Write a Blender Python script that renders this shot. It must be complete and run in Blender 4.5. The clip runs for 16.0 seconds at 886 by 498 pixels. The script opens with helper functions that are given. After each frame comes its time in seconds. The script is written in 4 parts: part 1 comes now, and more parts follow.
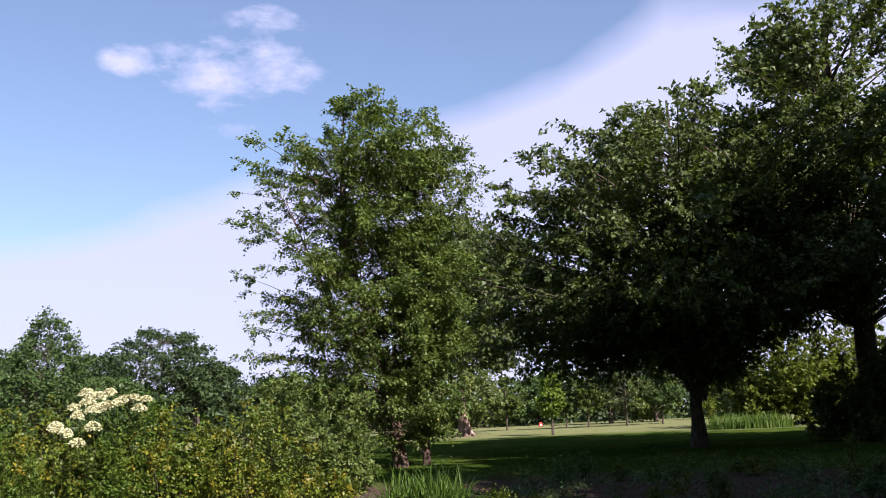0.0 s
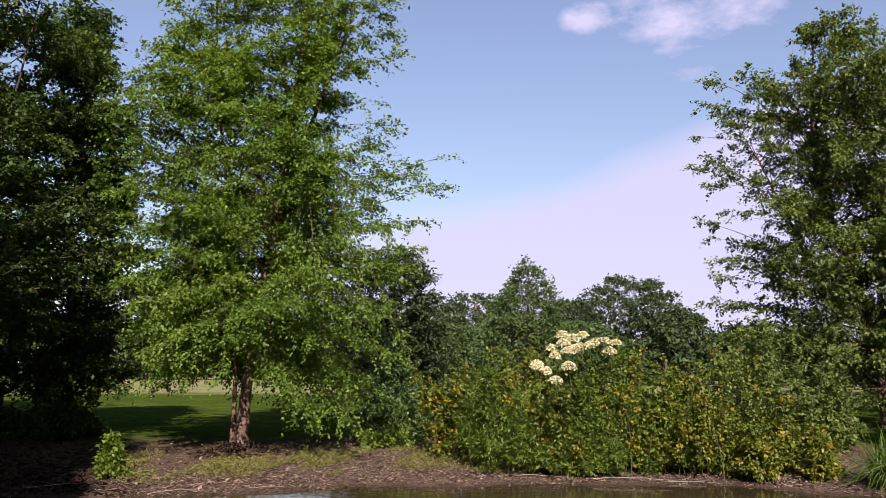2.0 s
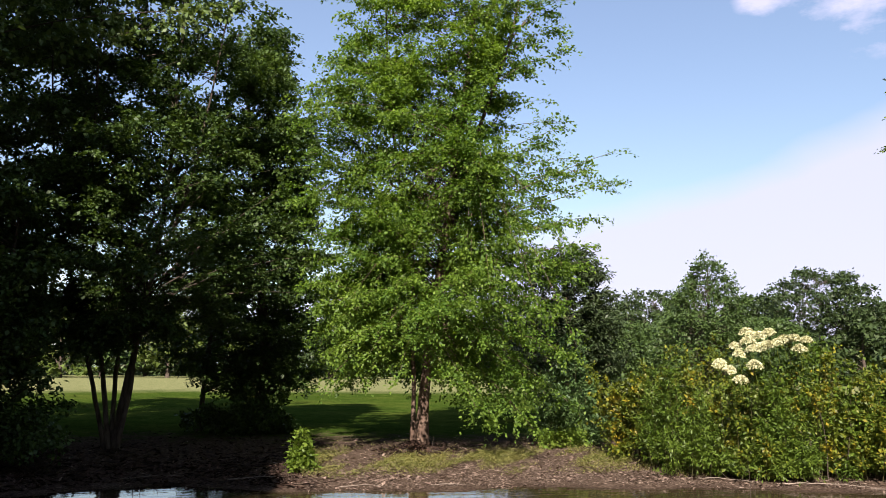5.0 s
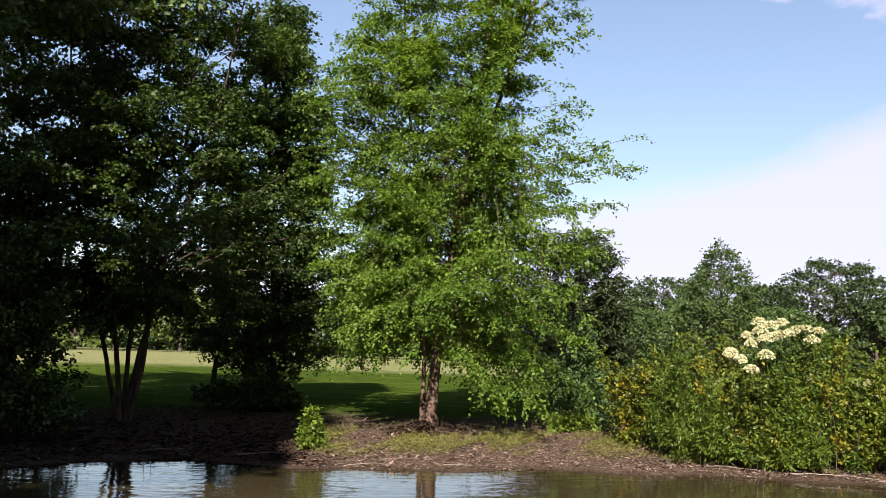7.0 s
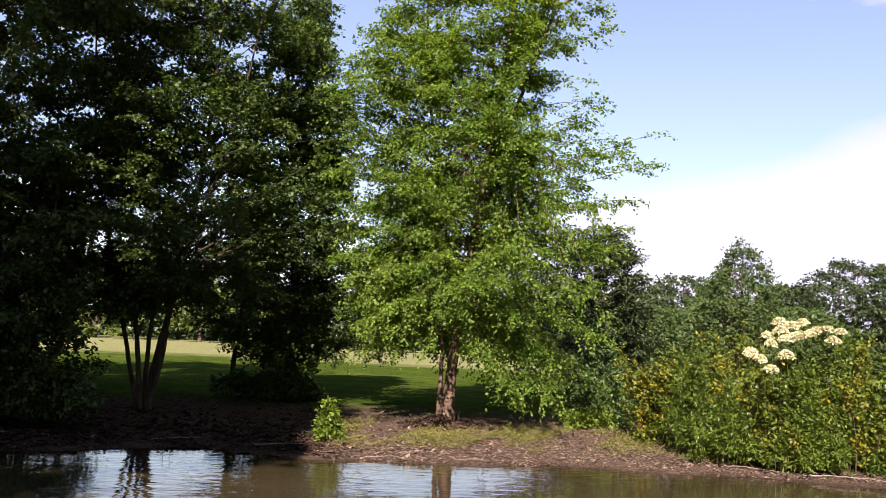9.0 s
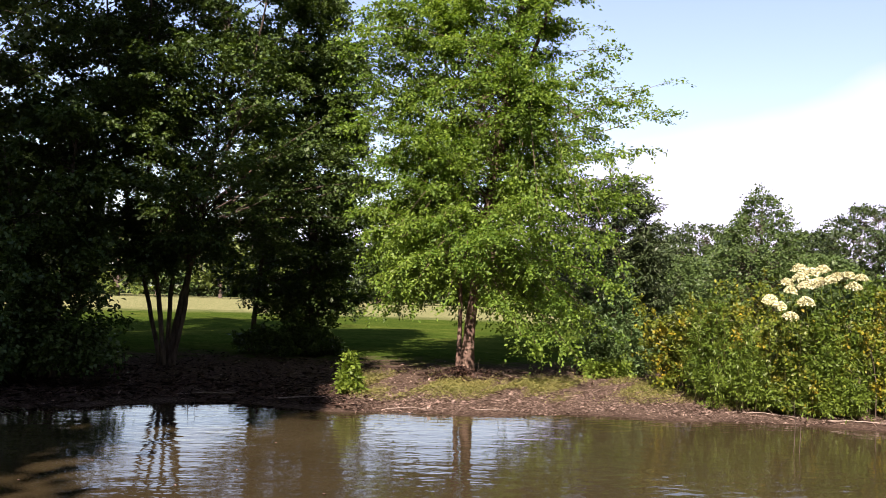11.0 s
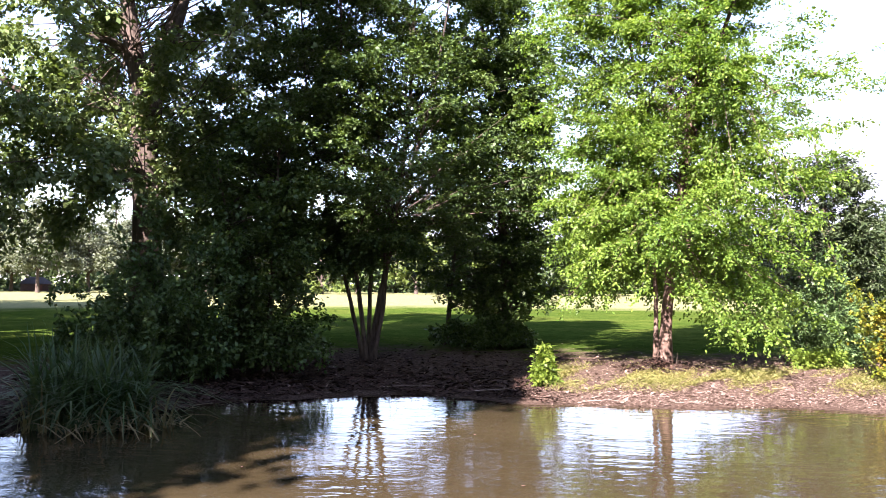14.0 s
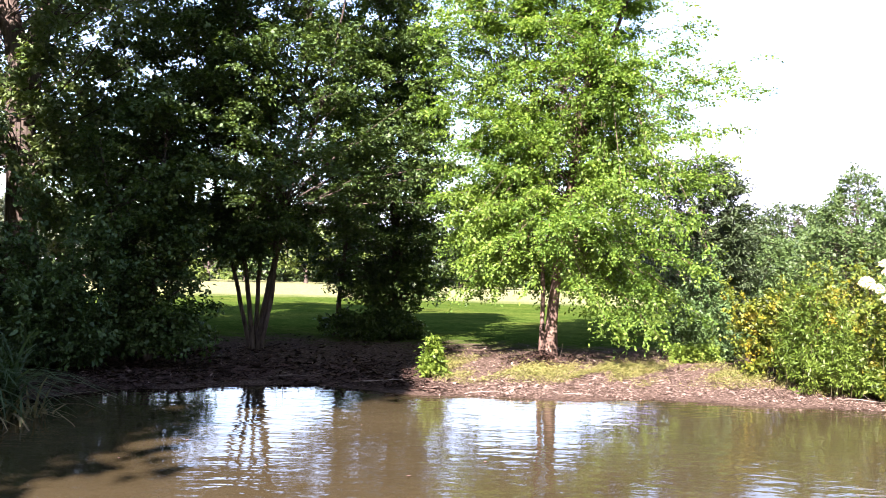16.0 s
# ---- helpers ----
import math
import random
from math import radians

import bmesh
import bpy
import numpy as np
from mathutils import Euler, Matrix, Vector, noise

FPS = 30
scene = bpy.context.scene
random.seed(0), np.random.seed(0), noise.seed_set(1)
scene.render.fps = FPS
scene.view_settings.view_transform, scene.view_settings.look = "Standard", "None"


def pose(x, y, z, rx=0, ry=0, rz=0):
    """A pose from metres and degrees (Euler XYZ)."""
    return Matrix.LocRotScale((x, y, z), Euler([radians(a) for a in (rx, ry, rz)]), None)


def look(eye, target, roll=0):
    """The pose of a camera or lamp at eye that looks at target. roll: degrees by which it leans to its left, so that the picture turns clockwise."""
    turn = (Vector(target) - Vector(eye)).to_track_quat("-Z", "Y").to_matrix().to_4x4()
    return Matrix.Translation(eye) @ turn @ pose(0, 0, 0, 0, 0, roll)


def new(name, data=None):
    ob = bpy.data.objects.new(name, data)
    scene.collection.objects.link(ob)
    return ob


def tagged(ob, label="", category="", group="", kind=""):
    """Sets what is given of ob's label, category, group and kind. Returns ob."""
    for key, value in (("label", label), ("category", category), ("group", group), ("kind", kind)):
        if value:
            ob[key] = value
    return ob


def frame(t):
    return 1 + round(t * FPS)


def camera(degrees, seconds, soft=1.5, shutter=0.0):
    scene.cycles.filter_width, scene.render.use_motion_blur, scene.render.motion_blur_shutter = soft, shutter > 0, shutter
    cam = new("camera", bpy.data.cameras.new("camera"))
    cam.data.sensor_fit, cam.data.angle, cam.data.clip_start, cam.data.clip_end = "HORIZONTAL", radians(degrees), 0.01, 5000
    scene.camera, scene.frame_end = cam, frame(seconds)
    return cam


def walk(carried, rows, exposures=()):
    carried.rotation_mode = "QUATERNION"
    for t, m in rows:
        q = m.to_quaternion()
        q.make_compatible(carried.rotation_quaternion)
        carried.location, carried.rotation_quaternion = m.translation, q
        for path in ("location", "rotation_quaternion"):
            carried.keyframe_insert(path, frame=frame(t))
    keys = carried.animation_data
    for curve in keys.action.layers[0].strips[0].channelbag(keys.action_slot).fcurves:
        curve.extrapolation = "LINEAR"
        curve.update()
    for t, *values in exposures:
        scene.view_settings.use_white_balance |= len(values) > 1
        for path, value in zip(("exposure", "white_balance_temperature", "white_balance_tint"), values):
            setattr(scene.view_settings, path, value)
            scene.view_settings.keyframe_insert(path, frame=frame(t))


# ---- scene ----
# ---- camera and its walk: seconds, then the turn in degrees about x, y, z ----
EYE = (0.0, 0.0, 1.8)
PATH = [
    (0.0, 100.94, 2.59, 0.50),
    (0.5, 99.33, 2.03, 9.83),
    (1.0, 98.48, 1.31, 17.34),
    (1.5, 98.51, 0.85, 23.55),
    (2.0, 97.99, -0.55, 30.15),
    (2.5, 96.96, -1.79, 33.60),
    (3.0, 97.79, -0.95, 37.05),
    (3.5, 98.13, -1.17, 38.90),
    (4.0, 96.21, -0.61, 39.51),
    (4.5, 96.29, -0.60, 38.94),
    (5.0, 97.85, -0.46, 41.53),
    (5.2, 97.99, -0.55, 42.04),
    (7.3, 96.25, -2.23, 42.56),
    (7.5, 96.01, -2.07, 43.32),
    (8.0, 96.23, -2.77, 43.61),
    (8.2, 96.31, -3.03, 43.33),
    (10.3, 94.57, -2.13, 43.82),
    (10.5, 93.65, -2.06, 44.22),
    (11.0, 93.07, -2.02, 44.60),
    (11.5, 90.74, -1.20, 48.54),
    (12.0, 90.16, -0.52, 49.42),
    (12.5, 90.38, -0.69, 50.87),
    (13.0, 90.87, -1.37, 52.23),
    (13.5, 91.57, -0.90, 55.65),
    (14.0, 92.33, -0.40, 57.15),
    (14.5, 92.79, 0.14, 58.40),
    (15.0, 91.24, -1.08, 57.56),
    (15.5, 91.14, -1.66, 54.16),
    (16.0, 91.86, -1.72, 49.99),
]
cam = camera(53.93, 16.0, soft=0.75)
# seconds, stops, kelvin, tint
EXPOSURE = [(0.0, 1.46, 6100, 21), (0.5, 1.13, 6050, 15), (1.0, 1.0, 6080, 12), (1.5, 1.2, 6380, 20), (2.5, 1.33, 6650, 28), (3.5, 1.42, 6620, 25), (4.5, 1.52, 6600, 15), (5.0, 1.56, 6580, 17),
            (7.5, 1.66, 6680, 17), (8.2, 1.82, 6800, 23), (10.5, 1.84, 6860, 29), (11.5, 2.18, 6740, 27), (12.5, 2.84, 6320, 30), (13.5, 3.1, 6200, 33), (14.5, 3.48, 6160, 33), (15.0, 3.6, 6200, 30), (16.0, 3.28, 6200, 30)]
walk(cam, [(t, pose(*EYE, rx, ry, rz)) for t, rx, ry, rz in PATH], EXPOSURE)

# ---- sky and sun ----
SUN_YAW, SUN_UP = 216.0, 37.0      # degrees to the left of straight ahead, and above the horizon
sun_from = Vector((-math.sin(radians(SUN_YAW)) * math.cos(radians(SUN_UP)),
                   math.cos(radians(SUN_YAW)) * math.cos(radians(SUN_UP)), math.sin(radians(SUN_UP))))
sun_data = bpy.data.lights.new("sun", "SUN")
sun_data.energy, sun_data.angle, sun_data.color = 5.0, radians(0.6), (1.0, 0.95, 0.86)
sun = new("sun", sun_data)
sun.matrix_world = look(sun_from * 60, (0, 0, 0))


def wire(nt, *pairs):
    for a, b in pairs:
        nt.links.new(a, b)


def math_node(nt, op, a, b=None, clamp=False):
    n = nt.nodes.new("ShaderNodeMath")
    n.operation, n.use_clamp = op, clamp
    for i, v in enumerate((a, b)):
        if v is None:
            continue
        if isinstance(v, (int, float)):
            n.inputs[i].default_value = v
        else:
            nt.links.new(v, n.inputs[i])
    return n.outputs[0]


def make_sky():
    w = bpy.data.worlds.new("sky")
    scene.world = w
    w.use_nodes = True
    nt = w.node_tree
    nt.nodes.clear()
    out = nt.nodes.new("ShaderNodeOutputWorld")
    bg = nt.nodes.new("ShaderNodeBackground")
    sky = nt.nodes.new("ShaderNodeTexSky")
    sky.sky_type, sky.sun_disc = "NISHITA", False
    sky.sun_elevation, sky.sun_rotation = radians(SUN_UP), radians(360 - SUN_YAW)
    sky.air_density, sky.dust_density, sky.ozone_density = 1.25, 0.5, 2.6
    bg.inputs["Strength"].default_value = 0.056
    co = nt.nodes.new("ShaderNodeTexCoord")
    sep = nt.nodes.new("ShaderNodeSeparateXYZ")
    wire(nt, (co.outputs["Generated"], sep.inputs[0]))
    stretch = nt.nodes.new("ShaderNodeMapping")
    stretch.inputs["Scale"].default_value = (1.0, 1.0, 2.2)
    wire(nt, (co.outputs["Generated"], stretch.inputs["Vector"]))

    def cloud_noise(scale, detail, rough):
        n = nt.nodes.new("ShaderNodeTexNoise")
        n.inputs["Scale"].default_value, n.inputs["Detail"].default_value, n.inputs["Roughness"].default_value = scale, detail, rough
        wire(nt, (stretch.outputs[0], n.inputs["Vector"]))
        return n.outputs["Fac"]

    soft_noise = cloud_noise(3.0, 4.0, 0.5)
    fine_noise = cloud_noise(9.0, 6.0, 0.6)
    # a thin white layer below a slanting edge
    edge = math_node(nt, "ADD", math_node(nt, "MULTIPLY", sep.outputs["X"], 0.335), 0.338)
    side = math_node(nt, "MAXIMUM", math_node(nt, "SUBTRACT", sep.outputs["X"], 0.25), 0.0)
    rear = math_node(nt, "MAXIMUM", math_node(nt, "MULTIPLY", sep.outputs["Y"], -1.0), 0.0)
    edge = math_node(nt, "SUBTRACT", edge, math_node(nt, "ADD", math_node(nt, "MULTIPLY", side, 0.5), math_node(nt, "MULTIPLY", rear, 0.3)))
    below = math_node(nt, "SUBTRACT", edge, sep.outputs["Z"])
    wob = math_node(nt, "MULTIPLY", math_node(nt, "SUBTRACT", soft_noise, 0.5), 0.09)
    layer = math_node(nt, "MULTIPLY", math_node(nt, "ADD", math_node(nt, "ADD", below, wob), 0.014), 27.0, True)
    layer = math_node(nt, "ADD", math_node(nt, "MULTIPLY", layer, 0.8), 0.09)

    # small fair-weather clouds: yaw, height, radius
    def puff(yaw, up, size):
        d = Vector((-math.sin(radians(yaw)) * math.cos(radians(up)), math.cos(radians(yaw)) * math.cos(radians(up)), math.sin(radians(up))))
        sub = nt.nodes.new("ShaderNodeVectorMath")
        sub.operation = "SUBTRACT"
        wire(nt, (co.outputs["Generated"], sub.inputs[0]))
        sub.inputs[1].default_value = d
        flat = nt.nodes.new("ShaderNodeVectorMath")
        flat.operation = "MULTIPLY"
        wire(nt, (sub.outputs[0], flat.inputs[0]))
        flat.inputs[1].default_value = (1.0, 1.0, 1.7)
        length = nt.nodes.new("ShaderNodeVectorMath")
        length.operation = "LENGTH"
        wire(nt, (flat.outputs[0], length.inputs[0]))
        near = math_node(nt, "SUBTRACT", 1.0, math_node(nt, "DIVIDE", length.outputs["Value"], size))
        lump = math_node(nt, "MULTIPLY", math_node(nt, "SUBTRACT", fine_noise, 0.56), 4.6)
        return math_node(nt, "MULTIPLY", math_node(nt, "ADD", near, lump), 1.0, True), near

    total = layer
    for yaw, up, size in ((14.0, 21.8, 0.12), (12.2, 22.4, 0.1), (20.4, 22.6, 0.04), (11.6, 25.4, 0.055)):
        p, near = puff(yaw, up, size)
        p = math_node(nt, "MULTIPLY", p, math_node(nt, "MULTIPLY", near, 2.5, True))
        total = math_node(nt, "MAXIMUM", total, math_node(nt, "MULTIPLY", p, 1.0, True))
    mix = nt.nodes.new("ShaderNodeMix")
    mix.data_type = "RGBA"
    wire(nt, (total, mix.inputs["Factor"]), (sky.outputs[0], mix.inputs[6]))
    mix.inputs[7].default_value = (5.1, 5.3, 6.9, 1)
    wire(nt, (mix.outputs[2], bg.inputs["Color"]), (bg.outputs[0], out.inputs["Surface"]))


make_sky()


# ---- materials ----
def ramp(nt, fac, stops):
    r = nt.nodes.new("ShaderNodeValToRGB")
    e = r.color_ramp.elements
    while len(e) < len(stops):
        e.new(0.5)
    for el, (p, c) in zip(e, stops):
        el.position, el.color = p, (*c, 1)
    nt.links.new(fac, r.inputs["Fac"])
    return r.outputs["Color"]


def noise_tex(nt, scale, detail=4.0, rough=0.55, vec=None):
    n = nt.nodes.new("ShaderNodeTexNoise")
    n.inputs["Scale"].default_value, n.inputs["Detail"].default_value, n.inputs["Roughness"].default_value = scale, detail, rough
    if vec is None:
        co = nt.nodes.new("ShaderNodeTexCoord")
        vec = co.outputs["Object"]
    nt.links.new(vec, n.inputs["Vector"])
    return n.outputs["Fac"]


def mix_rgb(nt, fac, a, b, blend="MIX"):
    m = nt.nodes.new("ShaderNodeMix")
    m.data_type, m.blend_type = "RGBA", blend
    for sock, v in ((m.inputs["Factor"], fac), (m.inputs[6], a), (m.inputs[7], b)):
        if isinstance(v, (int, float)):
            sock.default_value = v
        elif isinstance(v, tuple):
            sock.default_value = (*v, 1)
        else:
            nt.links.new(v, sock)
    return m.outputs[2]


def blank(name):
    m = bpy.data.materials.new(name)
    m.use_nodes = True
    nt = m.node_tree
    nt.nodes.clear()
    out = nt.nodes.new("ShaderNodeOutputMaterial")
    p = nt.nodes.new("ShaderNodeBsdfPrincipled")
    nt.links.new(p.outputs[0], out.inputs["Surface"])
    return m, nt, p, out


def bump(nt, p, height, strength, distance):
    b = nt.nodes.new("ShaderNodeBump")
    b.inputs["Strength"].default_value, b.inputs["Distance"].default_value = strength, distance
    nt.links.new(height, b.inputs["Height"])
    nt.links.new(b.outputs[0], p.inputs["Normal"])


def leaf_material(name, dark, mid, light, tint=None, tint_part=0.0, through_light=0.35, gloss=0.5, patch=0.7):
    """Leaves: each its own green, with drifts of another tint over the crown, and light shining through."""
    m, nt, p, out = blank(name)
    geo = nt.nodes.new("ShaderNodeNewGeometry")
    dark, mid, light = (tuple(np.multiply(c, (1.05, 1.0, 0.97))) for c in (dark, mid, light))
    blend = lambda a, b, f: tuple(x * (1 - f) + y * f for x, y in zip(a, b))
    col = ramp(nt, geo.outputs["Random Per Island"], [(0.0, blend(dark, mid, 0.45)), (0.6, mid), (1.0, blend(mid, light, 0.55))])
    drift = noise_tex(nt, patch, 3.0, 0.6)
    col = mix_rgb(nt, math_node(nt, "MULTIPLY", math_node(nt, "SUBTRACT", drift, 0.42), 2.2, True), col, mix_rgb(nt, 0.6, col, light))
    if tint:
        spots = noise_tex(nt, patch * 2.3, 4.0, 0.65)
        f = math_node(nt, "MULTIPLY", math_node(nt, "SUBTRACT", math_node(nt, "ADD", spots, math_node(nt, "MULTIPLY", geo.outputs["Random Per Island"], 0.1)), 0.66 - tint_part), 4.5, True)
        col = mix_rgb(nt, math_node(nt, "MULTIPLY", f, 0.62), col, tint)
    p.inputs["Roughness"].default_value = gloss
    p.inputs["Specular IOR Level"].default_value = 0.22
    tr = nt.nodes.new("ShaderNodeBsdfTranslucent")
    warm = mix_rgb(nt, 1.0, col, (1.25, 1.3, 0.45), "MULTIPLY")
    mx = nt.nodes.new("ShaderNodeMixShader")
    mx.inputs["Fac"].default_value = through_light
    wire(nt, (col, p.inputs["Base Color"]), (warm, tr.inputs["Color"]), (p.outputs[0], mx.inputs[1]), (tr.outputs[0], mx.inputs[2]), (mx.outputs[0], out.inputs["Surface"]))
    return m


def rough_material(name, stops, scale, relief=0.02, rough=0.85, stretch=(1, 1, 1), second=None, second_at=0.55, second_scale=1.2):
    m, nt, p, out = blank(name)
    co = nt.nodes.new("ShaderNodeTexCoord")
    mp = nt.nodes.new("ShaderNodeMapping")
    mp.inputs["Scale"].default_value = stretch
    wire(nt, (co.outputs["Object"], mp.inputs["Vector"]))
    fine = noise_tex(nt, scale, 6.0, 0.65, mp.outputs[0])
    col = ramp(nt, fine, stops)
    if second:
        big = noise_tex(nt, second_scale, 4.0, 0.6)
        col = mix_rgb(nt, math_node(nt, "MULTIPLY", math_node(nt, "SUBTRACT", big, second_at), 6.0, True), col, second)
    p.inputs["Roughness"].default_value = rough
    p.inputs["Specular IOR Level"].default_value = 0.4 if rough < 0.7 else 0.08
    wire(nt, (col, p.inputs["Base Color"]))
    bump(nt, p, fine, 0.8, relief)
    return m


LEAF = {
    "birch": leaf_material("birch_leaf", (0.027, 0.064, 0.011), (0.079, 0.152, 0.023), (0.188, 0.27, 0.042), through_light=0.46),
    "far_birch": leaf_material("pale_birch_leaf", (0.033, 0.058, 0.016), (0.066, 0.105, 0.024), (0.145, 0.185, 0.044), (0.261, 0.155, 0.0229), 0.0),
    "maple": leaf_material("maple_leaf", (0.033, 0.053, 0.019), (0.056, 0.083, 0.025), (0.13, 0.16, 0.046), through_light=0.28),
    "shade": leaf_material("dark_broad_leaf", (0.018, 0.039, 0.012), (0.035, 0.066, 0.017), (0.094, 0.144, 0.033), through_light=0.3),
    "oak": leaf_material("oak_leaf", (0.032, 0.06, 0.019), (0.07, 0.115, 0.036), (0.16, 0.205, 0.076), through_light=0.3),
    "shrub": leaf_material("shrub_leaf", (0.0248, 0.0534, 0.0193), (0.0454, 0.088, 0.0275), (0.11, 0.174, 0.0468), through_light=0.25),
    "golden": leaf_material("yellowing_leaf", (0.017, 0.03, 0.004), (0.061, 0.088, 0.009), (0.155, 0.18, 0.017), (0.33, 0.19, 0.012), 0.1, patch=1.5, through_light=0.22),
    "hedge": leaf_material("hedge_leaf", (0.014, 0.026, 0.005), (0.048, 0.077, 0.009), (0.13, 0.165, 0.017), (0.3, 0.19, 0.012), 0.08, patch=1.5, through_light=0.22),
    "willowherb": leaf_material("narrow_leaf", (0.02, 0.042, 0.006), (0.05, 0.09, 0.01), (0.115, 0.165, 0.02), through_light=0.25),
    "far": leaf_material("distant_leaf", (0.0190, 0.0345, 0.0129), (0.0293, 0.0500, 0.0163), (0.0475, 0.0715, 0.0224), through_light=0.2),
    "mid_far": leaf_material("hazy_leaf", (0.0251, 0.0479, 0.0141), (0.0402, 0.0718, 0.0186), (0.0674, 0.1056, 0.0273), through_light=0.2),
    "far_light": leaf_material("distant_pale_leaf", (0.0372, 0.0558, 0.0137), (0.0621, 0.0934, 0.0186), (0.0993, 0.137, 0.0279), through_light=0.3),
    "conifer": leaf_material("grey_green_needle", (0.016, 0.028, 0.011), (0.028, 0.045, 0.017), (0.05, 0.073, 0.027), through_light=0.1),
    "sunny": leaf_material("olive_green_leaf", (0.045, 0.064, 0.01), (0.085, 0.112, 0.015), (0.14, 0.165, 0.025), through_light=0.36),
    # distance haze mixed into the leaf colour as pale grey
    "haze": leaf_material("haze_tinted_leaf", (0.055, 0.07, 0.045), (0.08, 0.1, 0.062), (0.115, 0.14, 0.08), through_light=0.25),
    "fresh": leaf_material("fresh_leaf", (0.0596, 0.108, 0.0149), (0.0953, 0.155, 0.0209), (0.155, 0.203, 0.0328), through_light=0.4),
    "reed": leaf_material("reed_blade", (0.0225, 0.05, 0.022), (0.04, 0.08, 0.032), (0.09, 0.12, 0.055)),
    "sedge": leaf_material("sedge_blade", (0.0394, 0.0788, 0.0131), (0.0657, 0.125, 0.0197), (0.131, 0.177, 0.0394)),
    "dry_reed": leaf_material("withered_blade", (0.0876, 0.0803, 0.0438), (0.161, 0.146, 0.073), (0.248, 0.226, 0.124)),
    "weed": leaf_material("weed_leaf", (0.075, 0.09, 0.025), (0.14, 0.15, 0.045), (0.24, 0.215, 0.085), (0.26, 0.2, 0.1), 0.08, patch=1.2),
    "grass": leaf_material("grass_blade", (0.0438, 0.073, 0.0146), (0.073, 0.11, 0.0219), (0.131, 0.146, 0.0365)),
}
BARK = rough_material("grey_brown_bark", [(0.3, (0.0263, 0.0203, 0.0158)), (0.5, (0.0638, 0.0488, 0.0375)), (0.75, (0.112, 0.09, 0.0675))], 14, 0.02, 0.9, (1, 1, 0.25))
BIRCH_BARK = rough_material("peeling_birch_bark", [(0.3, (0.0375, 0.0248, 0.0188)), (0.5, (0.105, 0.0675, 0.0488)), (0.75, (0.203, 0.143, 0.105))], 9, 0.02, 0.85, (1, 1, 0.5), (0.0375, 0.027, 0.021), 0.48, 3.0)
PALE_BARK = rough_material("pale_flaking_bark", [(0.35, (0.05, 0.03, 0.022)), (0.5, (0.2, 0.125, 0.095)), (0.66, (0.4, 0.27, 0.215))], 3.2, 0.05, 0.9, (1, 1, 0.5), (0.04, 0.025, 0.02), 0.52, 1.3)
STEM = rough_material("green_brown_stem", [(0.3, (0.0225, 0.021, 0.009)), (0.6, (0.0525, 0.045, 0.0188))], 12, 0.003, 0.8)
FLOWER = rough_material("cream_flower", [(0.3, (0.33, 0.32, 0.16)), (0.6, (0.5, 0.48, 0.29))], 60, 0.01, 0.8)
CHIP = rough_material("dry_litter", [(0.25, (0.05, 0.032, 0.024)), (0.5, (0.15, 0.105, 0.08)), (0.75, (0.33, 0.25, 0.195))], 9.0, 0.004, 0.9)
# heaped below the birch, and strewn to darken the bank's shade
MOULD_AND_SHADE = rough_material("mould_and_shade_leaf", [(0.3, (0.013, 0.0085, 0.0065)), (0.5, (0.035, 0.021, 0.015)), (0.75, (0.105, 0.06, 0.042))], 7.0, 0.004, 0.9)
DRIFT = rough_material("bleached_driftwood", [(0.3, (0.0975, 0.075, 0.0562)), (0.6, (0.225, 0.18, 0.143))], 20, 0.005, 0.8, (1, 1, 1))
RUST = rough_material("rotten_brown_wood", [(0.3, (0.04, 0.022, 0.013)), (0.6, (0.12, 0.065, 0.035))], 18, 0.01, 0.9)
WHITE = rough_material("white_post_paint", [(0.35, (0.51, 0.51, 0.493)), (0.55, (0.697, 0.697, 0.68))], 9, 0.001, 0.5)
PINK_BRICK = rough_material("weathered_pink_brick", [(0.3, (0.075, 0.05, 0.045)), (0.6, (0.15, 0.105, 0.095))], 14, 0.004, 0.9)
GREY_ROOF = rough_material("grey_roof_felt", [(0.3, (0.05, 0.047, 0.045)), (0.6, (0.1, 0.093, 0.09))], 10, 0.004, 0.9)
RED = rough_material("red_paint", [(0.3, (0.5, 0.03, 0.02)), (0.6, (0.7, 0.06, 0.04))], 6, 0.001, 0.4)
BROWN = rough_material("brown_cap", [(0.3, (0.1, 0.04, 0.03)), (0.6, (0.2, 0.08, 0.06))], 8, 0.002, 0.6)


# ---- the lie of the land ----
SHORE_YAW = np.radians([-60, -30, -7, 5, 12, 18, 26, 34, 43, 50, 56, 62, 69, 74, 79, 83, 92, 110])
SHORE_DIST = np.array([13.5, 14.6, 15.4, 14.8, 15.2, 14.9, 14.3, 14.0, 13.3, 13.2, 14.0, 14.3, 13.7, 13.2, 12.3, 11.6, 10.6, 9.0])
NEAR = np.array([-math.sin(radians(35)), math.cos(radians(35))])


def outside(x, y):
    """Metres from the water's edge, negative in the pond."""
    r, yaw = np.hypot(x, y), np.arctan2(-x, y)
    wav = 0.16 * np.sin(yaw * 31 + 1.0) + 0.09 * np.sin(yaw * 67 + 2.0) + 0.05 * np.sin(yaw * 151)
    far_edge = r - np.interp(yaw, SHORE_YAW, SHORE_DIST) - wav
    near_edge = 2.2 - (x * NEAR[0] + y * NEAR[1]) + 0.2 * np.sin(x * 1.7)
    return np.maximum(far_edge, near_edge)


